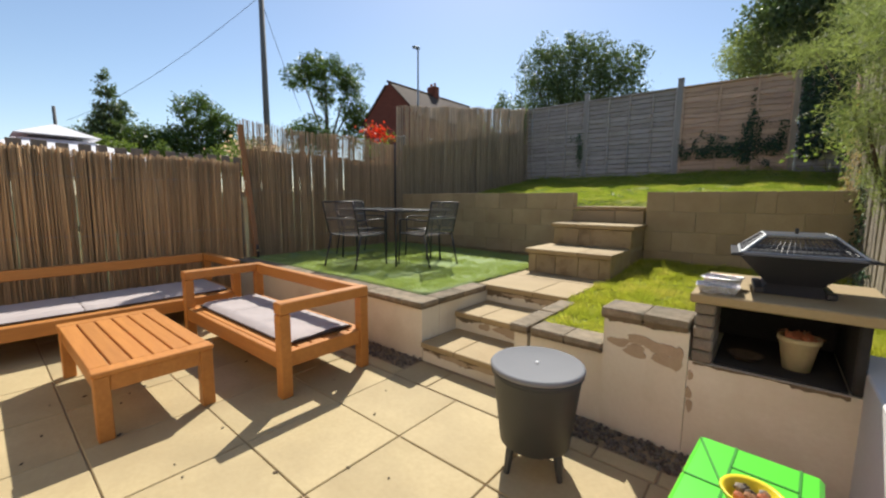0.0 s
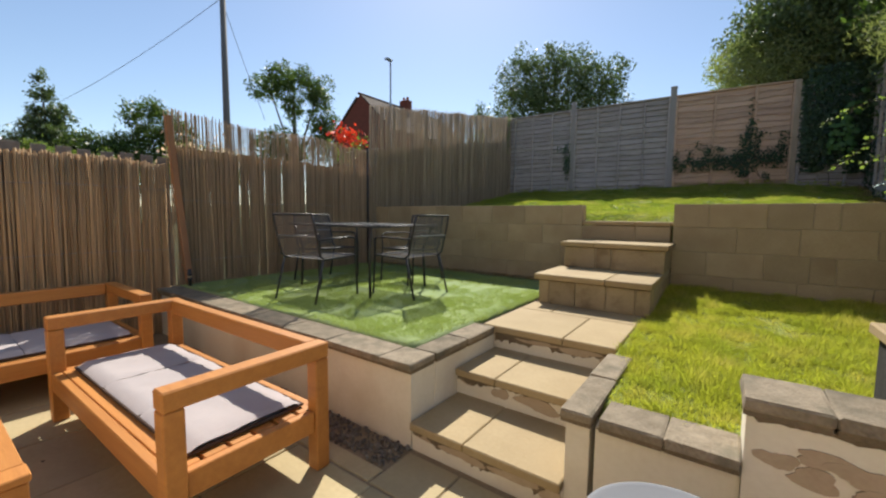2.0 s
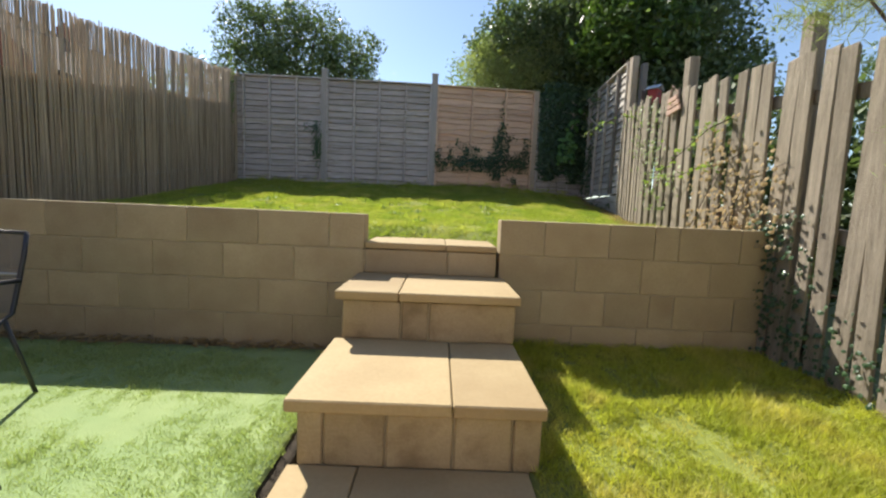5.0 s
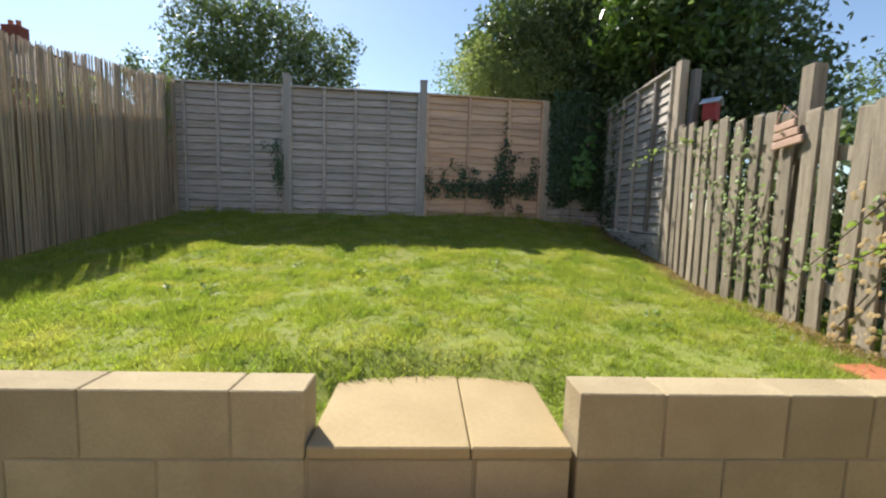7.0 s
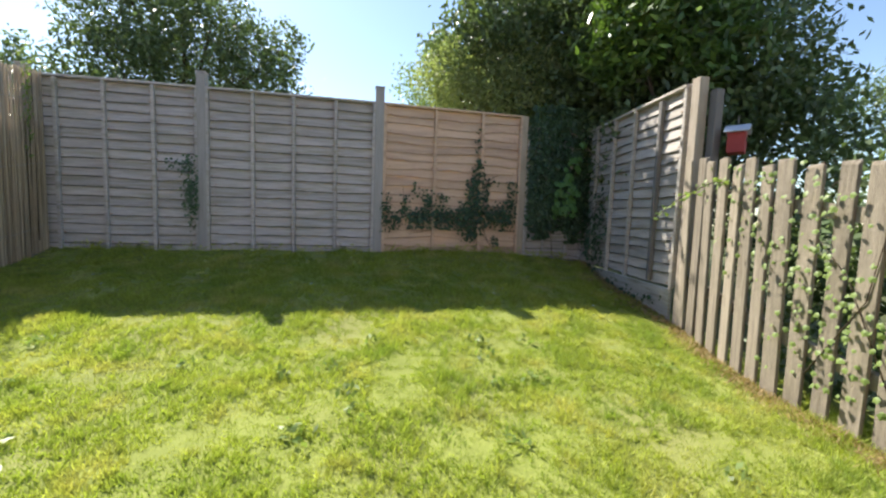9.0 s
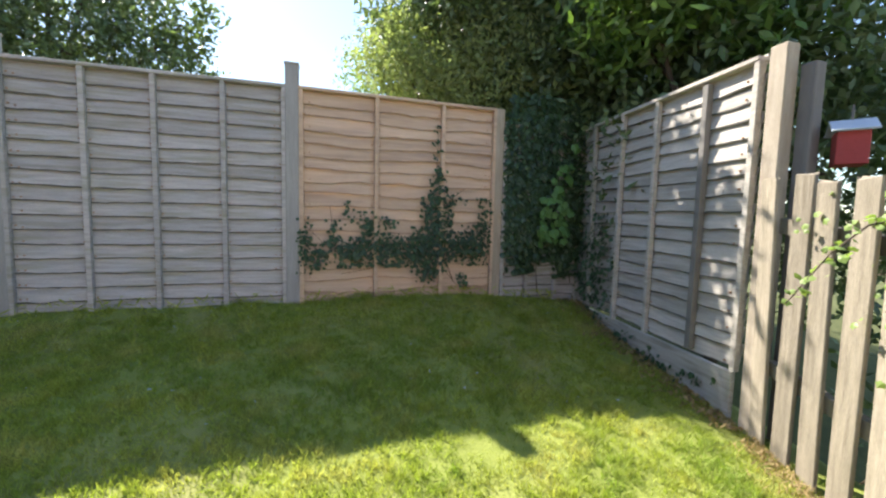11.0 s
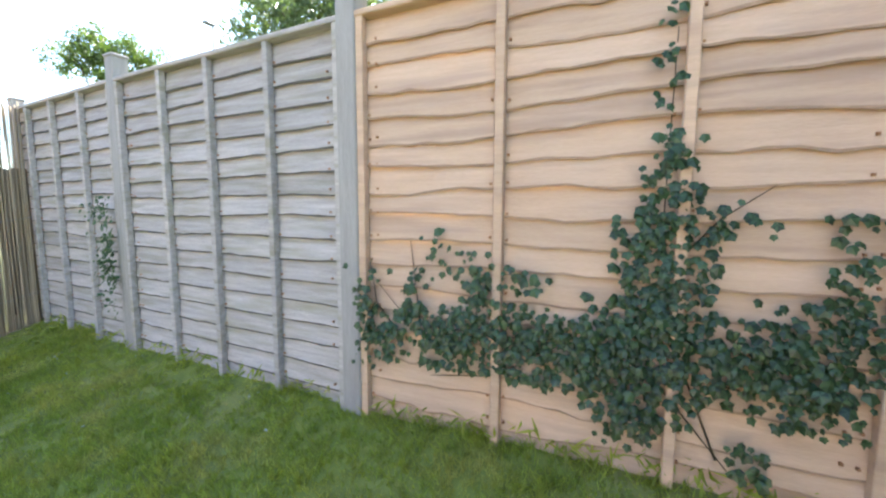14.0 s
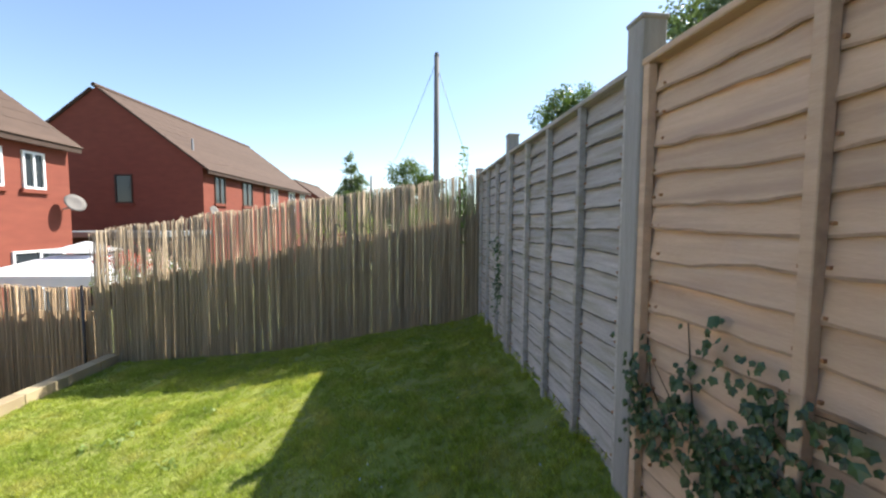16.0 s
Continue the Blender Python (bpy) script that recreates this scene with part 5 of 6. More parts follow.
tree("neighbour_hedge", "dark hedge standing close behind the pickets", (3.5, 0.6, 0.0), 0.05,
     [(3.4, 2.0, 1.7, 0.3, 0.7, 0.7), (3.35, 0.8, 1.4, 0.3, 0.8, 0.7), (3.35, -0.5, 1.2, 0.3, 0.8, 0.8), (3.4, -1.6, 1.1, 0.3, 0.7, 0.7), (3.4, 1.7, 2.2, 0.25, 0.6, 0.45), (3.4, 0.6, 1.95, 0.25, 0.7, 0.45), (3.4, -0.5, 1.8, 0.25, 0.7, 0.45)], 15000, (0.08, 0.04), L_TREE, 53)
tree("rose_bush", "rose bush with red flowers behind the cane screen", (-3.8, -0.1, 0.0), 0.03,
     [(-3.75, 0.0, 2.3, 0.2, 0.3, 0.25), (-3.75, -0.4, 2.15, 0.2, 0.3, 0.2)], 420, (0.05, 0.03), L_LIGHT, 51)
rngf = np.random.default_rng(52)
fl = np.array([(-3.75, -0.12, 2.44)]) + rngf.normal(size=(190, 3)) * np.array([0.07, 0.17, 0.08])
flowers = raw_mesh("blossom", leaf_cloud(fl, rngf, 0.06, 0.055), 4, L_FLOWER, bpy.data.objects["rose_bush"])
flowers.matrix_parent_inverse = bpy.data.objects["rose_bush"].matrix_basis.inverted()
tagged(flowers, "red rose blossoms", kind="stuff")


# ivy and climbers
def ivy_leaf_mesh(name, mat, size):
    """A five-pointed leaf, folded along its middle."""
    bm = bmesh.new()
    tips = [(0, 0.95), (0.33, 0.54), (0.70, 0.36), (0.56, 0.02), (0.44, -0.34), (0.07, -0.36), (-0.07, -0.36), (-0.44, -0.34), (-0.56, 0.02), (-0.70, 0.36), (-0.33, 0.54)]
    mid = bm.verts.new((0, 0, 0.06 * size))
    ring = [bm.verts.new((x * size * 0.62, y * size * 0.62, -0.10 * size * abs(x))) for x, y in tips]
    for a, b in zip(ring, ring[1:] + ring[:1]):
        bm.faces.new((mid, a, b))
    return data_of(name, bm, mat)


IVY = [ivy_leaf_mesh("ivy_leaf", L_IVY, s) for s in (0.026, 0.038, 0.05, 0.058)]
BROAD_IVY = [ivy_leaf_mesh("ivy_leaf", L_IVY, 0.075)]
BROAD = [ivy_leaf_mesh("broad_leaf", L_BINDWEED, s) for s in (0.10, 0.13)]


def face_frame(origin, along):
    a = Vector((along[0], along[1], 0)).normalized()
    n = Vector((a.y, -a.x, 0))
    return Vector(origin), a, n


def climber(name, label, origin, along, spots, count, meshes, seed, stems=(), objects=300, category="climber"):
    """Leaves on a fence face. spots are (along, height, spread along, spread up, weight); up to 300 leaves are objects, the rest one mesh."""
    o, a, n = face_frame(origin, along)
    rng = np.random.default_rng(seed)
    t = thing(name, label, category)
    w = np.array([s[4] for s in spots], float)
    pick = rng.choice(len(spots), count, p=w / w.sum())
    joined = []
    for k in range(count):
        s = spots[pick[k]]
        u, v = s[0] + np.clip(rng.normal(), -1.7, 1.7) * s[2], max(0.03, s[1] + np.clip(rng.normal(), -1.7, 1.7) * s[3])
        off = 0.05 + abs(rng.normal()) * 0.035
        p = o + a * u + n * off + Vector((0, 0, v))
        down = Vector((rng.normal() * 0.5, 0, -1))
        yv = (a * down.x + Vector((0, 0, down.z)) + n * rng.uniform(0.1, 0.6)).normalized()
        zv = (n + a * rng.normal() * 0.45 + Vector((0, 0, rng.uniform(0.0, 0.7)))).normalized()
        xv = yv.cross(zv).normalized()
        zv = xv.cross(yv)
        m = Matrix((xv, yv, zv)).transposed().to_4x4()
        m.translation = p
        me = meshes[int(rng.integers(0, len(meshes)))]
        if k < objects:
            ob = new("leaf", me)
            ob.parent = t
            ob.matrix_world = m
        else:
            joined.append((me, m))
    if joined:
        co = []
        for me, m in joined:
            for p in me.polygons:
                co += [m @ me.vertices[i].co for i in p.vertices]
        tagged(raw_mesh("foliage", np.array(co), 3, meshes[0].materials[0], t), "crowded small leaves", kind="stuff")
    for pts in stems:
        line = [o + a * u + n * 0.03 + Vector((0, 0, v)) for u, v in pts]
        part("stem", tube(bmesh.new(), line, 0.004, 5, 0.0015), M_BARK, t, smooth=True)
    return t


along_back = (P_C[0] - P_B[0], P_C[1] - P_B[1])
B0 = (P_B[0], P_B[1], 1.85)
climber("ivy", "dark green ivy climbing the orange fence panel", B0, along_back,
        [(0.09, 0.46, 0.035, 0.14, 0.5), (0.22, 0.36, 0.07, 0.06, 0.5), (0.33, 0.52, 0.04, 0.09, 0.3), (0.50, 0.40, 0.09, 0.075, 1.1), (0.62, 0.60, 0.05, 0.09, 0.4), (0.75, 0.42, 0.09, 0.085, 1.0), (0.78, 0.66, 0.07, 0.03, 0.2), (0.98, 0.40, 0.11, 0.08, 1.5), (1.20, 0.42, 0.10, 0.12, 2.0),
         (1.26, 0.68, 0.085, 0.13, 1.7), (1.27, 0.98, 0.05, 0.10, 0.6), (1.26, 1.28, 0.025, 0.16, 0.2), (1.18, 0.20, 0.06, 0.05, 0.4), (1.47, 0.45, 0.09, 0.08, 1.1), (1.66, 0.46, 0.08, 0.11, 1.4), (1.74, 0.70, 0.045, 0.12, 0.5), (1.42, 0.90, 0.07, 0.03, 0.12), (1.52, 0.12, 0.03, 0.05, 0.15), (0.45, 0.74, 0.03, 0.06, 0.1)],
        2300, IVY[:3] + IVY[:2], 61, [((1.45, 0.1), (1.30, 0.5), (1.26, 0.9), (1.27, 1.5)), ((1.5, 0.35), (0.9, 0.42), (0.3, 0.42), (0.1, 0.62)), ((0.6, 0.4), (0.62, 0.66), (0.82, 0.68)), ((1.3, 0.75), (1.42, 0.9), (1.55, 1.0)), ((0.35, 0.4), (0.30, 0.8)), ((0.25, 0.35), (0.12, 0.5), (0.09, 0.68)), ((1.25, 0.35), (1.5, 0.05)), ((0.9, 0.4), (0.7, 0.25), (0.4, 0.2))])
climber("ivy", "dense dark ivy covering the fence corner", (P_C[0], P_C[1], 1.8), (P_E[0] - P_C[0], P_E[1] - P_C[1]),
        [(0.36, 1.25, 0.15, 0.40, 2), (0.80, 1.15, 0.22, 0.45, 2.2), (0.55, 0.70, 0.25, 0.20, 1.6), (0.24, 0.75, 0.07, 0.30, 0.8), (0.10, 1.1, 0.03, 0.40, 0.5), (1.05, 0.75, 0.12, 0.32, 1.1), (0.62, 1.75, 0.28, 0.14, 1.2), (0.35, 0.40, 0.08, 0.08, 0.3), (0.75, 0.36, 0.06, 0.10, 0.3)],
        6400, IVY[1:] + BROAD_IVY, 62, [((0.05, 0.1), (0.3, 0.6), (0.4, 1.5)), ((0.9, 0.1), (0.8, 0.8), (1.0, 1.6)), ((0.5, 0.0), (0.45, 0.5), (0.55, 0.9))], objects=220)
climber("bindweed", "patch of broad pale green leaves on the ivy", (P_C[0] - 0.02, P_C[1] - 0.10, 1.8), (P_E[0] - P_C[0], P_E[1] - P_C[1]),
        [(0.62, 0.75, 0.09, 0.13, 2), (0.70, 1.05, 0.06, 0.14, 1), (0.78, 1.35, 0.04, 0.12, 0.5)], 60, BROAD, 63)
climber("ivy", "ivy trailing along the silvered side fence", (3.17, 4.97, 1.48), (-0.15, -1.93),
        [(0.15, 0.7, 0.10, 0.5, 1.6), (0.45, 0.85, 0.14, 0.18, 0.9), (0.4, 0.45, 0.18, 0.14, 0.8), (0.7, 0.1, 0.3, 0.06, 0.5), (1.3, 0.06, 0.3, 0.04, 0.4)], 620, IVY, 64, [((0.1, 0.1), (0.3, 0.7), (0.8, 0.95))], objects=200)
climber("ivy", "small dark ivy tuft beside the fence post", (P_A[0] - 0.25, P_A[1] - 0.046, 1.83), (P_A[0] - P_CORNER[0], P_A[1] - P_CORNER[1]),
        [(0.14, 0.75, 0.05, 0.16, 1), (0.16, 0.45, 0.03, 0.16, 0.6), (0.06, 0.92, 0.08, 0.035, 0.5), (0.15, 0.6, 0.04, 0.10, 0.8)], 290, IVY[:2], 66)
SMALL = [ivy_leaf_mesh("young_leaf", L_LIGHT, s) for s in (0.028, 0.042)]
climber("creeper", "pale young creeper at the fence corner", (-3.16, 4.55, 1.78), (0.5, -0.4),
        [(0.02, 1.75, 0.05, 0.25, 1), (0.0, 1.3, 0.06, 0.2, 0.6)], 290, SMALL, 67, [((0.0, 0.1), (0.02, 1.2), (0.0, 2.15))])
climber("creeper", "pale creeper winding through the pickets", (2.90, 2.55, 1.45), (-0.2, -1.0),
        [(0.6, 0.85, 0.25, 0.2, 1), (1.0, 0.5, 0.2, 0.3, 1.2), (1.3, 0.25, 0.25, 0.16, 0.8), (0.4, 1.15, 0.3, 0.08, 0.6)], 300, SMALL, 68, [((0.2, 0.05), (0.6, 0.7), (1.0, 1.1)), ((1.4, 0.0), (1.1, 0.6), (0.5, 1.2)), ((0.9, 0.0), (1.2, 0.5), (1.3, 1.1))])
climber("ivy", "ivy tumbling over the end of the block wall", (2.66, 0.35, 0.45), (0.0, -1.0),
        [(0.45, 0.55, 0.14, 0.25, 2), (0.6, 0.25, 0.2, 0.14, 1), (0.35, 0.85, 0.10, 0.10, 0.8), (0.9, 0.2, 0.2, 0.1, 0.6)], 520, IVY[:2], 69, [((0.4, 0.0), (0.4, 0.6), (0.3, 1.0))], objects=200)
DRYL = [ivy_leaf_mesh("dry_leaf", L_DRY, s) for s in (0.03, 0.04)]
climber("dry_climber", "dry straw-coloured climber on the pickets", (2.62, 0.8, 1.2), (0.0, -1.0),
        [(0.3, 0.6, 0.16, 0.2, 1), (0.65, 0.35, 0.15, 0.2, 1), (0.45, 0.15, 0.25, 0.08, 1)], 330, DRYL, 70, [((0.0, 0.1), (0.3, 0.6), (0.6, 0.7)), ((0.8, 0.0), (0.5, 0.5), (0.2, 0.8)), ((0.3, 0.0), (0.6, 0.5), (0.9, 0.55)), ((0.5, 0.0), (0.45, 0.4), (0.1, 0.6))])
rngs = np.random.default_rng(71)
for pts, count in (([(2.82, 2.35, 2.60), (2.6, 2.3, 2.58), (2.36, 2.26, 2.48), (2.12, 2.22, 2.32)], 46),
                   ([(2.62, 0.45, 2.15), (2.45, 0.47, 2.06), (2.24, 0.48, 1.85), (2.02, 0.5, 1.62)], 60), ([(2.62, 0.5, 1.80), (2.42, 0.5, 1.78), (2.2, 0.52, 1.66)], 34)):
    spray = thing("leafy_branch", "thin arching leafy branch reaching over the lawn", "branch")
    pts = [Vector(p) for p in pts]
    part("stem", tube(bmesh.new(), pts, 0.005, 6, 0.002), M_BARK, spray, smooth=True)
    for k in range(count):
        f = rngs.uniform(0, len(pts) - 1)
        i = min(len(pts) - 2, int(f))
        p = pts[i].lerp(pts[i + 1], f - i) + Vector(rngs.normal(size=3) * 0.022)
        ob = new("leaf", SMALL[k % 2])
        ob.parent = spray
        ob.matrix_world = pose(p.x, p.y, p.z, rngs.uniform(-60, 60), rngs.uniform(-60, 60), rngs.uniform(0, 360))


# ---- grass blades ----
def blades(name, label, count, x0, x1, y0, y1, height, hgt, wid, mat, seed, keep=None):
    rng = np.random.default_rng(seed)
    x, y = rng.uniform(x0, x1, count), rng.uniform(y0, y1, count)
    tuft = np.array([max(-0.75, noise.noise(Vector((a * 3.2, b * 3.2, 1.7))) + 0.8 * noise.noise(Vector((a * 11, b * 11, 4.7)))) for a, b in zip(x[::8], y[::8])]).repeat(8)[:count]
    if len(tuft) < count:
        tuft = np.pad(tuft, (0, count - len(tuft)))
    x = np.repeat(x[::8], 8)[:count] + rng.normal(size=count) * 0.012
    y = np.repeat(y[::8], 8)[:count] + rng.normal(size=count) * 0.012
    ok = (x > x0) & (x < x1) & (y > y0) & (y < y1)
    if keep is not None:
        ok &= keep(x, y)
    x, y, tuft = x[ok], y[ok], tuft[ok]
    n = len(x)
    z = np.array([height(a, b) for a, b in zip(x, y)]) - 0.003
    h = hgt * rng.uniform(0.5, 1.3, n) * (1 + 1.0 * tuft)
    ang, w = rng.uniform(0, 2 * np.pi, n), wid * rng.uniform(0.7, 1.3, n)
    lx, ly = rng.normal(size=n) * h * 0.55, rng.normal(size=n) * h * 0.55
    c, s = np.cos(ang) * w / 2, np.sin(ang) * w / 2
    a = np.stack([x - c, y - s, z], 1)
    b = np.stack([x + c, y + s, z], 1)
    t = np.stack([x + lx, y + ly, z + h], 1)
    ob = raw_mesh(name, np.stack([a, b, t], 1).reshape(-1, 3), 3, mat)
    return tagged(ob, label, "grass", kind="stuff")


blades("grass", "short mown grass blades of the upper lawn", 420000, -3.17, 3.0, 0.15, 4.9, lawn_z, 0.030, 0.0055, L_GRASS, 81,
       lambda x, y: (y < 4.71 + 0.045 * (x + 3.3)) & ~((x > 0.0) & (x < 0.868) & (y < 0.50 - 0.35 * np.abs(x - 0.43) ** 1.6 + 0.02 * np.sin(x * 23))))
blades("grass", "short mown grass blades of the lower lawn", 110000, 0.845, 2.68, -2.78, -0.01, low_lawn_z, 0.040, 0.0055, L_DRYGRASS, 82,
       lambda x, y: ~((x < 0.935) & (y < -2.2)) & ~((x > 1.74) & (y < -2.25)) & ~((x > 1.36) & (y < -2.73)))
blades("turf_pile", "short pile of the artificial turf", 230000, -3.17, -0.035, -2.76, -0.10, lambda x, y: Z_TER, 0.014, 0.004, L_TURF, 83,
       lambda x, y: x < np.where(y > -2.1, -0.075, -0.13) + 0.012 * np.sin(y * 31) + 0.008 * np.sin(y * 77 + 1))


# ---- small things ----
nest = thing("bird_box", "small red wooden bird box with pale roof", "bird box", pose(3.20, 2.74, 2.88, 0, 0, 40))
part("body", bx(-0.075, 0.075, -0.06, 0.06, 0, 0.17, bevel=0.004), M_REDBOX, nest)
bm = bmesh.new()
for sx in (-1, 1):
    box(bm, 0, 0.115, -0.085, 0.085, -0.006, 0.006, bevel=0.002, m=pose(0, 0, 0.225, 0, 32 if sx > 0 else 148, 0))
part("roof", bm, M_PALEROOF, nest, "pale painted pitched roof")
part("entrance", lathe(bmesh.new(), [(0.016, 0), (0.016, 0.004)], 16), M_BLACK, nest).matrix_local = pose(0, -0.06, 0.11, 90)
part("hook", tube(bmesh.new(), [(0, 0, 0.22), (0.02, 0, 0.27), (0, 0, 0.3), (-0.02, 0, 0.27), (0, 0, 0.22)], 0.005, 6), M_POLE, nest)
sign = thing("garden_ornament", "faded pink wooden garden ornament on the pickets", "ornament", pose(2.60, 1.22, 2.42, 0, 8, 93))
for k in range(3):
    part("plaque", bx(-0.10 + 0.02 * k, 0.10 - 0.01 * k, -0.008, 0.008, 0.055 * k - 0.06, 0.055 * k - 0.012, bevel=0.006), M_SIGN, sign)
part("cord", tube(bmesh.new(), [(-0.07, 0, 0.1), (0, 0.01, 0.2), (0.07, 0, 0.1)], 0.004, 6), M_SIGN, sign)
tp = thing("terracotta_trough", "terracotta plant trough standing behind the block wall", "plant trough", pose(2.36, 0.36, lawn_z(2.36, 0.36) - 0.045, 0, 0, 5))
part("body", taper(bmesh.new(), (0.07, 0.10, 0.0), (0.09, 0.12, 0.06)), M_TERRA, tp)
part("rim", bx(-0.1, 0.1, -0.13, 0.13, 0.06, 0.078, bevel=0.006), M_TERRA, tp)
climber("creeper", "yellow-green creeper poking over the cane screen", (X_FENCE, 3.3, 1.6), (0.0, -1.0),
        [(0.2, 1.35, 0.16, 0.16, 1), (0.6, 1.2, 0.22, 0.18, 1), (0.35, 0.9, 0.12, 0.2, 0.5)], 260, SMALL, 72, [((0.3, 0.3), (0.35, 0.9), (0.2, 1.5))])
rngp2 = np.random.default_rng(73)
petal = np.stack([rngp2.uniform(-2.4, 2.9, 70), rngp2.uniform(3.2, 4.75, 70), np.zeros(70)], 1)
petal[:, 2] = [lawn_z(a, b) + 0.022 for a, b, _ in petal]
tagged(raw_mesh("fallen_petal", leaf_cloud(petal, rngp2, 0.018, 0.012, 3.0), 4, M_PALEROOF), "pale fallen petals scattered on the lawn", "petals", kind="stuff")
weeds = np.stack([rngp2.uniform(-3.0, 2.9, 700), np.zeros(700), np.zeros(700)], 1)
weeds[:, 1] = 4.70 + 0.045 * (weeds[:, 0] + 3.3) - np.abs(rngp2.normal(size=700)) * 0.05
weeds[:, 2] = [lawn_z(a, b) + rngp2.uniform(0.01, 0.09) for a, b, _ in weeds]
tagged(raw_mesh("weed_fringe", leaf_cloud(weeds, rngp2, 0.09, 0.012), 4, L_GRASS), "long grass and weeds along the fence foot", "weeds", kind="stuff")
clover = np.repeat(np.stack([rngp2.uniform(-2.2, 2.4, 26), rngp2.uniform(0.5, 2.8, 26), np.zeros(26)], 1), 14, 0) + rngp2.normal(size=(364, 3)) * np.array([0.04, 0.04, 0.0])
clover[:, 2] = [lawn_z(a, b) + rngp2.uniform(0.015, 0.04) for a, b, _ in clover]
tagged(raw_mesh("lawn_weed", leaf_cloud(clover, rngp2, 0.05, 0.022, 3.0), 4, L_LIGHT), "broad-leaved weeds growing in the lawn", "weeds", kind="stuff")
dry = np.stack([np.zeros(900), rngp2.uniform(2.95, 4.95, 900), np.zeros(900)], 1)
dry[:, 0] = 3.0 + 0.0765 * (dry[:, 1] - 3.04) - 0.03 - np.abs(rngp2.normal(size=900)) * 0.11
dry[:, 2] = [lawn_z(a, b) + 0.014 + rngp2.uniform(0, 0.014) for a, b, _ in dry]
tagged(raw_mesh("leaf_litter", leaf_cloud(dry, rngp2, 0.045, 0.02, 3.0), 4, L_DRY), "dry brown leaf litter along the side fence", "leaf litter", kind="stuff")
straw = np.zeros((2600, 3))
for k in range(2600):
    px, py, _ = on_line(rngp2.uniform(0.0, 2.75))
    straw[k] = (px - 0.02 - abs(rngp2.normal()) * 0.085, py, 0.0)
    straw[k, 2] = lawn_z(straw[k, 0], max(straw[k, 1], 0.16)) + rngp2.uniform(0.012, 0.03)
tagged(raw_mesh("dry_grass", leaf_cloud(straw, rngp2, 0.06, 0.006, 2.0), 4, L_DRY), "straw-coloured dry grass at the picket foot", "grass", kind="stuff")
rng = random.Random(77)
litter = bmesh.new()
for k in range(240):
    px, py = rng.uniform(-3.0, -0.1), rng.gauss(-0.06, 0.03)
    box(litter, -0.02, 0.02, -0.008, 0.008, 0, 0.006, m=pose(px, py, Z_TER + rng.uniform(0, 0.02), rng.uniform(-30, 30), rng.uniform(-30, 30), rng.uniform(0, 360)))
solid("leaf_litter", litter, L_DRY, "dry leaf litter and debris at the wall foot", "leaf litter", "stuff")


rngd = random.Random(78)
debris = bmesh.new()
for k in range(46):
    px, py = rngd.uniform(-1.6, 2.0), rngd.uniform(-5.3, -3.2)
    r = rngd.uniform(0.004, 0.012)
    box(debris, -r, r, -r * 0.6, r * 0.6, 0.001, 0.005, bevel=0.001, m=pose(px, py, 0.001, rngd.uniform(-8, 8), 0, rngd.uniform(0, 360)))
solid("patio_debris", debris, M_BARK, "small dry leaf crumbs scattered on the patio", "leaf crumbs", "stuff")


# ---- beyond the garden ----
def window_unit(parent, u, z, w, h, frame_mat, put, mullion=True):
    """A window with frame, pane and sill on a wall face; put maps (along, out, up) to the house."""
    wn = part("window", bmesh.new(), frame_mat, parent)
    bm = bmesh.new()
    f = 0.06
    for a, b, c, d in ((u, u + w, z, z + f), (u, u + w, z + h - f, z + h), (u, u + f, z + f, z + h - f), (u + w - f, u + w, z + f, z + h - f)) + (((u + w / 2 - f / 2, u + w / 2 + f / 2, z + f, z + h - f),) if mullion else ()):
        box(bm, a, b, -0.03, 0.05, c, d, bevel=0.004)
    for v in bm.verts:
        v.co = put(v.co)
    bm.to_mesh(wn.data)
    bm.free()
    for nm, mt, args in (("pane", M_GLASS, (u + f / 2, u + w - f / 2, -0.012, 0.006, z + f / 2, z + h - f / 2)), ("sill", M_BRICK, (u - 0.08, u + w + 0.08, -0.1, 0.09, z - 0.11, z - 0.01))):
        bm = bx(*args)
        for v in bm.verts:
            v.co = put(v.co)
        part(nm, bm, mt, wn)


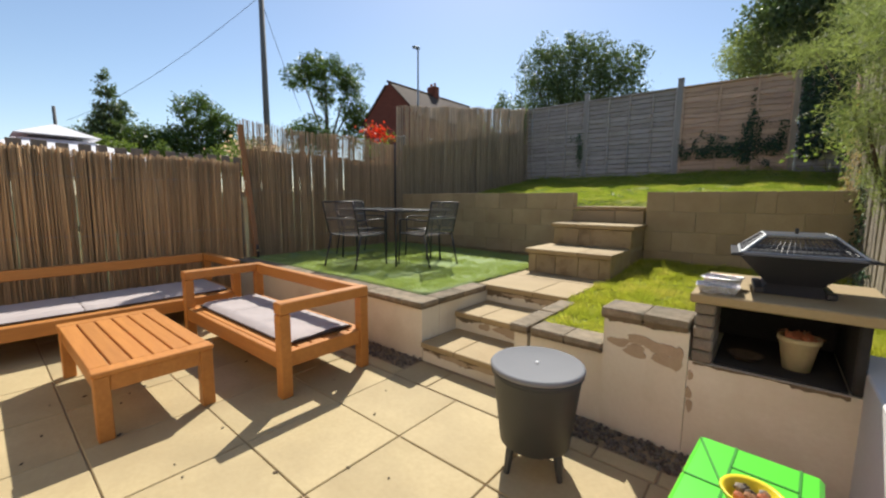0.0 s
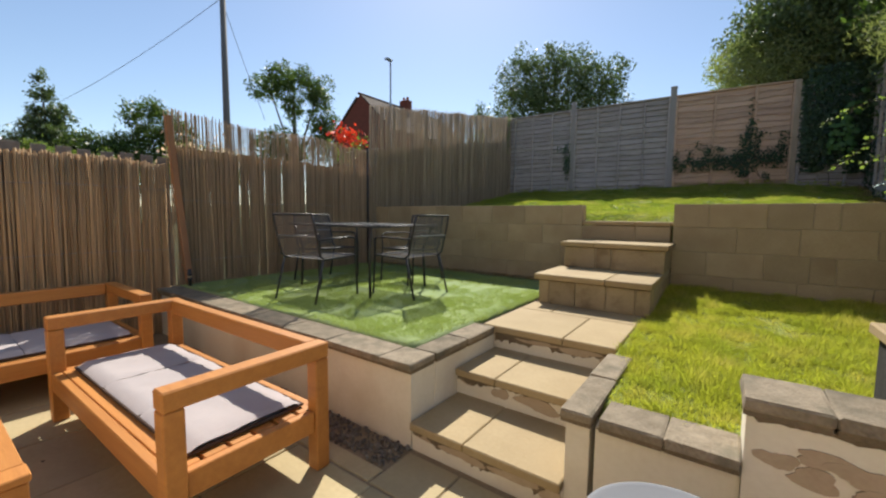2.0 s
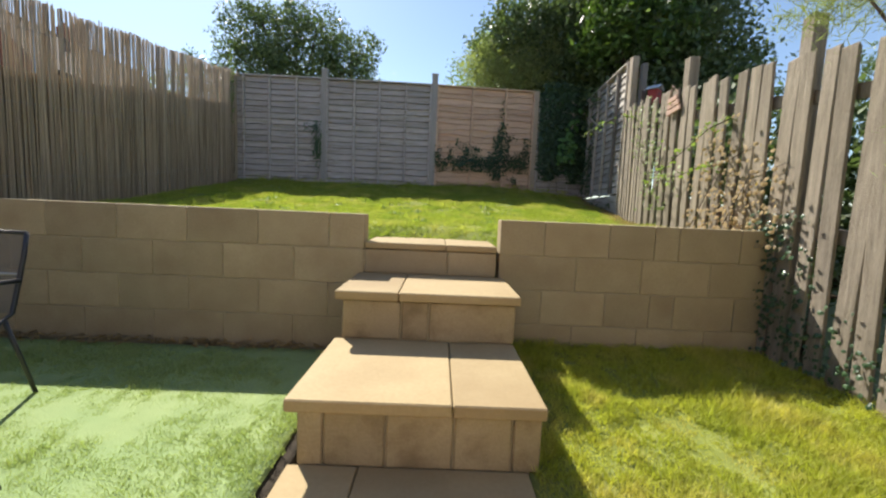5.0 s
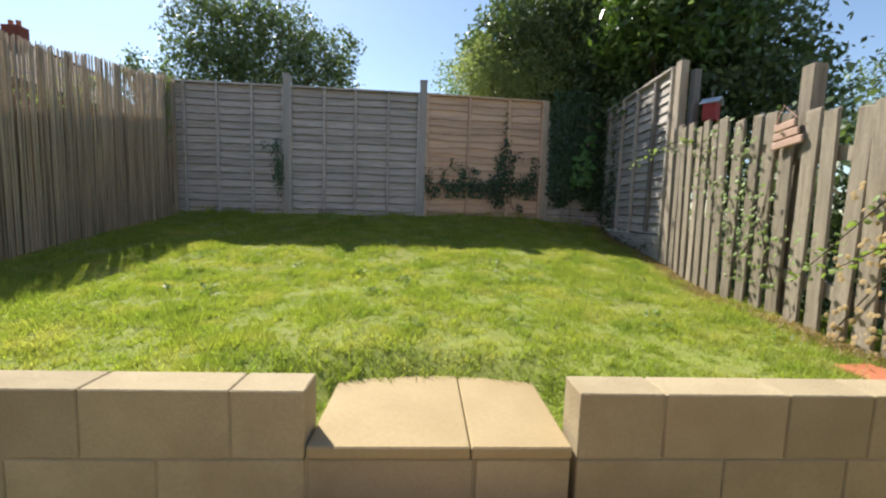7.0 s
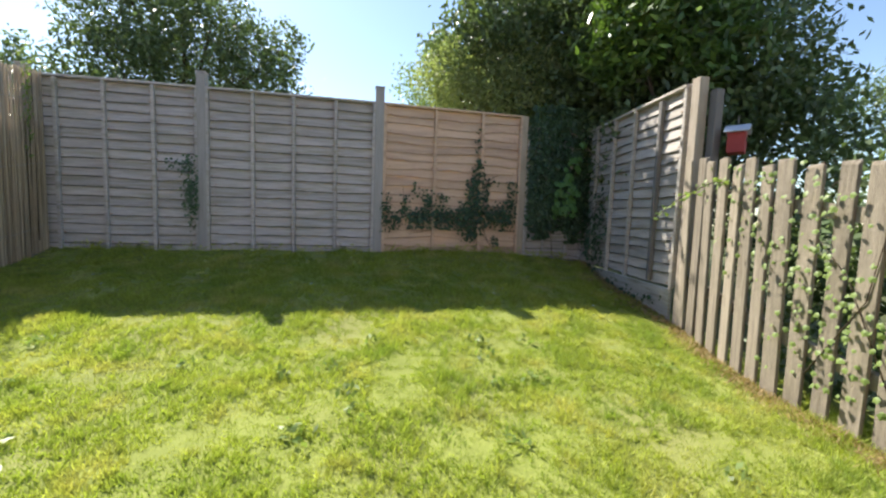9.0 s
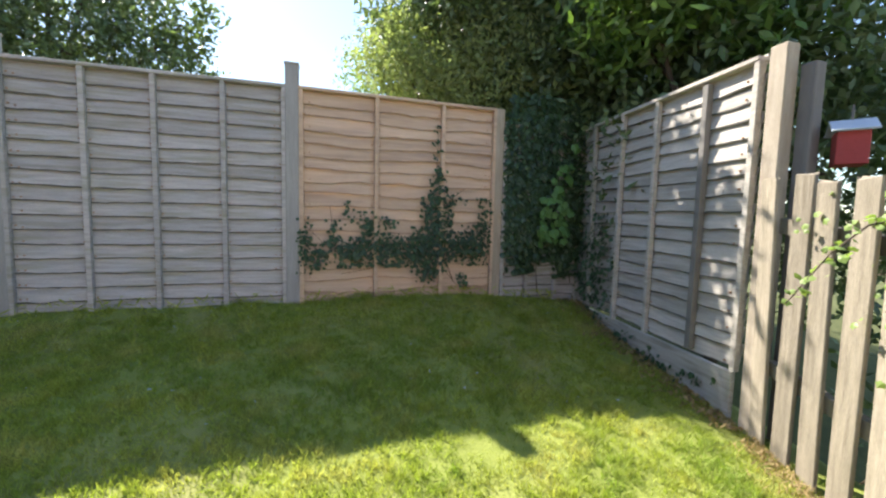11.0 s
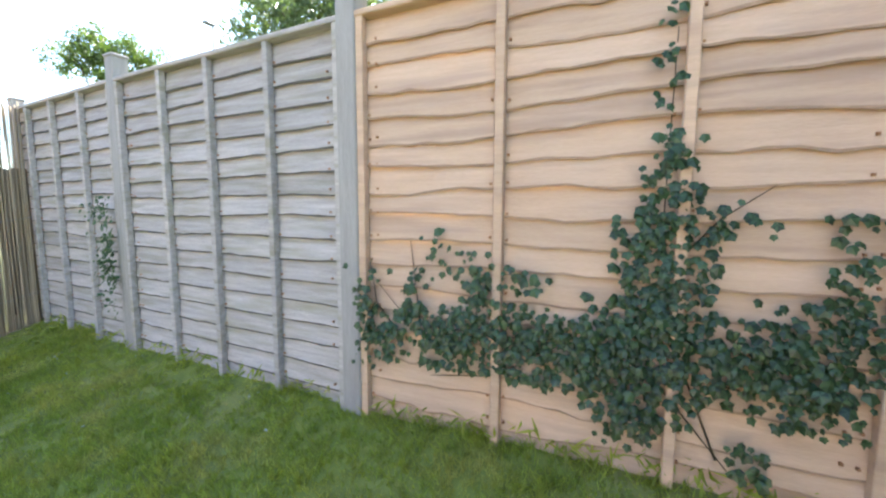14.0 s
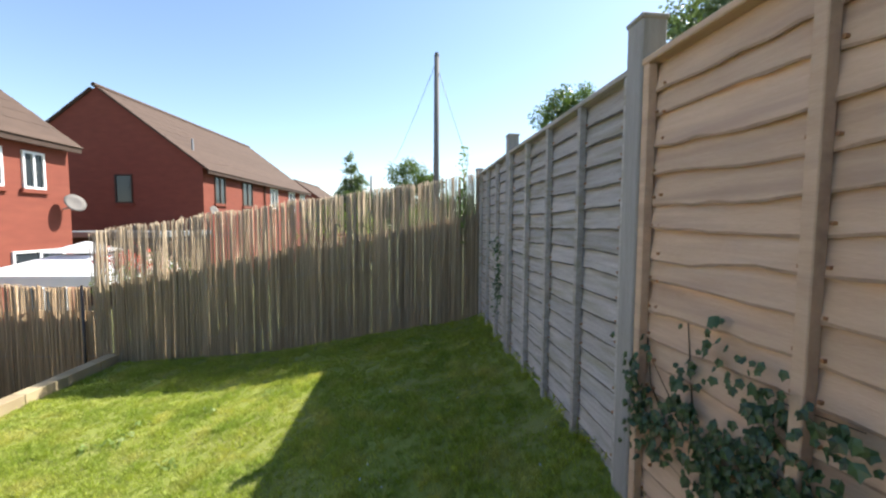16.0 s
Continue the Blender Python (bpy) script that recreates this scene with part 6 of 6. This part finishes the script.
def house(name, label, at, length, width, eaves, rise, windows, gable_windows=(), frame_mat=None, chimney=None):
    """A brick house: local x runs along the ridge from the gable seen, local -y is its depth behind the long face at y=0."""
    t = thing(name, label, "house", at)
    bm = bmesh.new()
    sec = [(0, 0), (0, eaves), (-width / 2, eaves + rise), (-width, eaves), (-width, 0)]
    a, b = [[bm.verts.new((x, y, z)) for y, z in sec] for x in (0, length)]
    bm.faces.new(a)
    bm.faces.new(list(reversed(b)))
    for k in range(5):
        bm.faces.new((a[k], a[(k + 1) % 5], b[(k + 1) % 5], b[k]))
    part("wall", bm, M_BRICK, t, "red brick walls")
    slope = math.hypot(width / 2, rise)
    ang = math.degrees(math.atan2(rise, width / 2))
    for side in (0, 1):
        n = int((slope + 0.35) / 0.30)
        m = pose(0, 0.33, eaves - 0.22, 180 - ang, 0, 0) @ Matrix.Diagonal((1, 1, -1, 1)) if side == 0 else pose(0, -width - 0.33, eaves - 0.22, ang, 0, 0)
        roof = part("roof", bx(-0.1, length + 0.1, 0.02, n * 0.30, -0.03, 0.012, m=m), M_ROOF, t, "brown concrete tile roof")
        for k in range(n):
            part("tile_course", bx(-0.12, length + 0.12, k * 0.30, k * 0.30 + 0.33, 0.02, 0.055, m=m @ pose(0, 0, 0, 1.5 if k == 0 else 0.0) @ pose(0, 0, 0.006 * (k % 2))), M_ROOF, roof)
    part("ridge", tube(bmesh.new(), [(-0.14, -width / 2, eaves + rise + 0.06), (length + 0.14, -width / 2, eaves + rise + 0.06)], 0.10, 8), M_ROOF, t)
    part("fascia", bx(-0.1, length + 0.1, 0.26, 0.32, eaves - 0.34, eaves - 0.16), M_DARKFRAME, t, "dark fascia and gutter")
    for u, z, w, h, fm in windows:
        window_unit(t, u, z, w, h, fm, lambda c: Vector((c.x, c.y, c.z)))
    for u, z, w, h, fm in gable_windows:
        window_unit(t, u, z, w, h, fm, lambda c: Vector((-c.y, -c.x, c.z)), False)
    if chimney:
        cx, cz = chimney
        ch = part("chimney", bx(cx - 0.3, cx + 0.3, -width / 2 - 0.45, -width / 2 + 0.45, eaves + rise - 0.6, cz, bevel=0.02), M_BRICK, t)
        for dy in (-0.2, 0.2):
            part("chimney_pot", tube(bmesh.new(), [(cx, -width / 2 + dy, cz), (cx, -width / 2 + dy, cz + 0.3)], 0.11, 12), M_TERRA, ch)
    return t


hb = math.degrees(math.atan2(0.6, -12.0))
turned = Matrix.Diagonal((1, -1, 1, 1))
row = house("terraced_house", "red brick terraced houses with brown tile roof", pose(-16.9, -5.95, -0.1, 0, 0, hb) @ turned, 14.2, 9.3, 5.65, 3.5,
            [(0.9, 4.0, 0.95, 1.3, M_DARKFRAME), (3.6, 4.0, 1.15, 1.3, M_DARKFRAME), (7.2, 4.0, 1.15, 1.3, M_UPVC), (10.3, 4.0, 1.15, 1.3, M_UPVC), (12.6, 4.0, 1.15, 1.3, M_UPVC)], [(3.2, 3.95, 0.8, 1.3, M_DARKFRAME)])
part("flue", tube(bmesh.new(), [(1.1, -1.1, 6.0), (1.1, -1.1, 7.1)], 0.05, 10), M_STEEL, row)
d2 = part("satellite_dish", lathe(bmesh.new(), [(0.02, 0.0), (0.14, 0.02), (0.23, 0.065), (0.235, 0.07), (0.14, 0.03), (0.02, 0.012)], 24), M_POLE, row, "grey satellite dish", smooth=True)
d2.matrix_local = pose(0.15, 0.35, 3.6, -65, 0, 20)
part("bracket", tube(bmesh.new(), [(0.15, 0.0, 3.5), (0.15, 0.32, 3.55)], 0.02, 8), M_STEEL, row)
part("downpipe", tube(bmesh.new(), [(6.3, 0.06, 0.2), (6.3, 0.06, 5.4)], 0.04, 8), M_DARKFRAME, row)
house("terraced_house", "further red brick house with brown tile roof", pose(-43.0, -5.9, -0.1, 0, 0, hb) @ turned, 9, 8, 5.0, 2.8, [(1.0, 3.75, 0.9, 1.05, M_UPVC), (4.0, 3.75, 0.9, 1.05, M_UPVC)])
nb = house("neighbour_house", "red brick neighbouring house with brown tile roof", pose(-4.5, -6.5, -0.1, 0, 0, 180) @ turned, 6.1, 8, 5.45, 3.0,
           [(4.7, 3.95, 0.62, 1.0, M_UPVC), (3.0, 3.95, 1.2, 1.0, M_UPVC), (4.3, 0.2, 1.5, 2.1, M_UPVC)])
part("flue", tube(bmesh.new(), [(5.2, -1.0, 5.6), (5.2, -1.0, 6.85)], 0.05, 10), M_STEEL, nb)
dishp = part("satellite_dish", lathe(bmesh.new(), [(0.02, 0.0), (0.16, 0.02), (0.27, 0.075), (0.275, 0.08), (0.16, 0.035), (0.02, 0.012)], 28), M_POLE, nb, "grey satellite dish", smooth=True)
dishp.matrix_local = pose(5.85, 0.30, 3.6, -65, 0, 20)
part("bracket", tube(bmesh.new(), [(5.85, 0.0, 3.45), (5.85, 0.3, 3.5)], 0.02, 8), M_STEEL, nb)
house("gable_house", "red brick house with chimney beyond the gardens", pose(-18.6, 16.5, 1.6, 0, 0, 90) @ turned, 10.4, 6.2, 5.9, 2.75, [(1.0, 3.2, 1.0, 1.1, M_UPVC)], [(1.2, 3.4, 1.0, 1.1, M_UPVC), (3.8, 3.4, 1.0, 1.1, M_UPVC)], chimney=(5.2, 9.4))

lean = thing("flat_roof_outhouse", "low dark outhouse with a pale flat roof edge", "outhouse", pose(-16.6, -9.6, -0.1))
part("wall", bx(0, 3.4, 0, 3.9, 0, 2.50), M_DARKFRAME, lean)
part("roof", bx(-0.1, 3.55, -0.1, 4.05, 2.505, 2.72, bevel=0.02), M_STEEL, lean, "pale flat roof")
tree("flowering_shrub", "shrub with white and pink blossom in the next garden", (-6.2, -1.2, -0.1), 0.03,
     [(-6.2, -1.5, 2.0, 0.3, 0.35, 0.35), (-6.2, -0.9, 1.9, 0.3, 0.35, 0.35)], 1500, (0.06, 0.03), L_LIGHT, 56)
rngb = np.random.default_rng(57)
fl = np.array([(-6.0, -1.2, 2.12)]) + rngb.normal(size=(420, 3)) * np.array([0.15, 0.36, 0.16])
blossom = raw_mesh("blossom", leaf_cloud(fl, rngb, 0.07, 0.06), 4, L_BLOSSOM, bpy.data.objects["flowering_shrub"])
blossom.matrix_parent_inverse = bpy.data.objects["flowering_shrub"].matrix_basis.inverted()
tagged(blossom, "white and pink blossom", kind="stuff")

gz = thing("gazebo", "white canvas gazebo with two-tier roof", "gazebo", pose(-8.0, -4.0, -0.15))
part("canopy", taper(bmesh.new(), (1.35, 1.35, 2.0), (0.42, 0.42, 2.36)), M_CANVAS, gz)
part("top_tier", taper(bmesh.new(), (0.55, 0.55, 2.42), (0.03, 0.03, 2.66)), M_CANVAS, gz)
part("valance", taper(bmesh.new(), (1.36, 1.36, 1.78), (1.355, 1.355, 2.0), True), M_CANVAS, gz)
for sx in (-1, 1):
    for sy in (-1, 1):
        part("post", bx(sx * 1.3 - 0.03, sx * 1.3 + 0.03, sy * 1.3 - 0.03, sy * 1.3 + 0.03, 0, 2.0), M_BLACK, gz)

pole = thing("telegraph_pole", "tall grey wooden telegraph pole with wires", "telegraph pole", pose(-17.9, 4.8, 0.8))
part("shaft", tube(bmesh.new(), [(0, 0, -0.5), (0, 0, 10.4)], 0.17, 12, 0.12), M_POLE, pole, smooth=True)
part("cap", tube(bmesh.new(), [(0, 0, 10.38), (0.02, 0, 10.55)], 0.14, 10, 0.08), M_POLE, pole)


def wire(a, b, sag, r=0.012):
    a, b = Vector(a), Vector(b)
    return tube(bmesh.new(), [a.lerp(b, i / 16) - Vector((0, 0, sag * 4 * (i / 16) * (1 - i / 16))) for i in range(17)], r, 6)


part("stay_wire", wire((0, 0, 10.0), (0.5, 1.6, 5.0), 0.1), M_BLACK, pole)
part("cable", wire((0, 0, 10.2), (-21.5, -4.8, 6.2), 0.6), M_BLACK, pole)
fp = thing("telegraph_pole", "short far telegraph pole", "telegraph pole", pose(-38, -0.8, -0.1))
part("shaft", tube(bmesh.new(), [(0, 0, -0.3), (0, 0, 7.8)], 0.14, 10, 0.1), M_POLE, fp, smooth=True)
lamp = thing("street_lamp", "grey steel street lamp with flat head", "street lamp", pose(-17.6, 15.5, 1.5))
part("column", tube(bmesh.new(), [(0, 0, -0.3), (0, 0, 10.0)], 0.08, 10, 0.05), M_STEEL, lamp, smooth=True)
part("head", bx(-0.14, 0.14, -0.45, 0.08, 9.98, 10.1, bevel=0.02), M_STEEL, lamp)
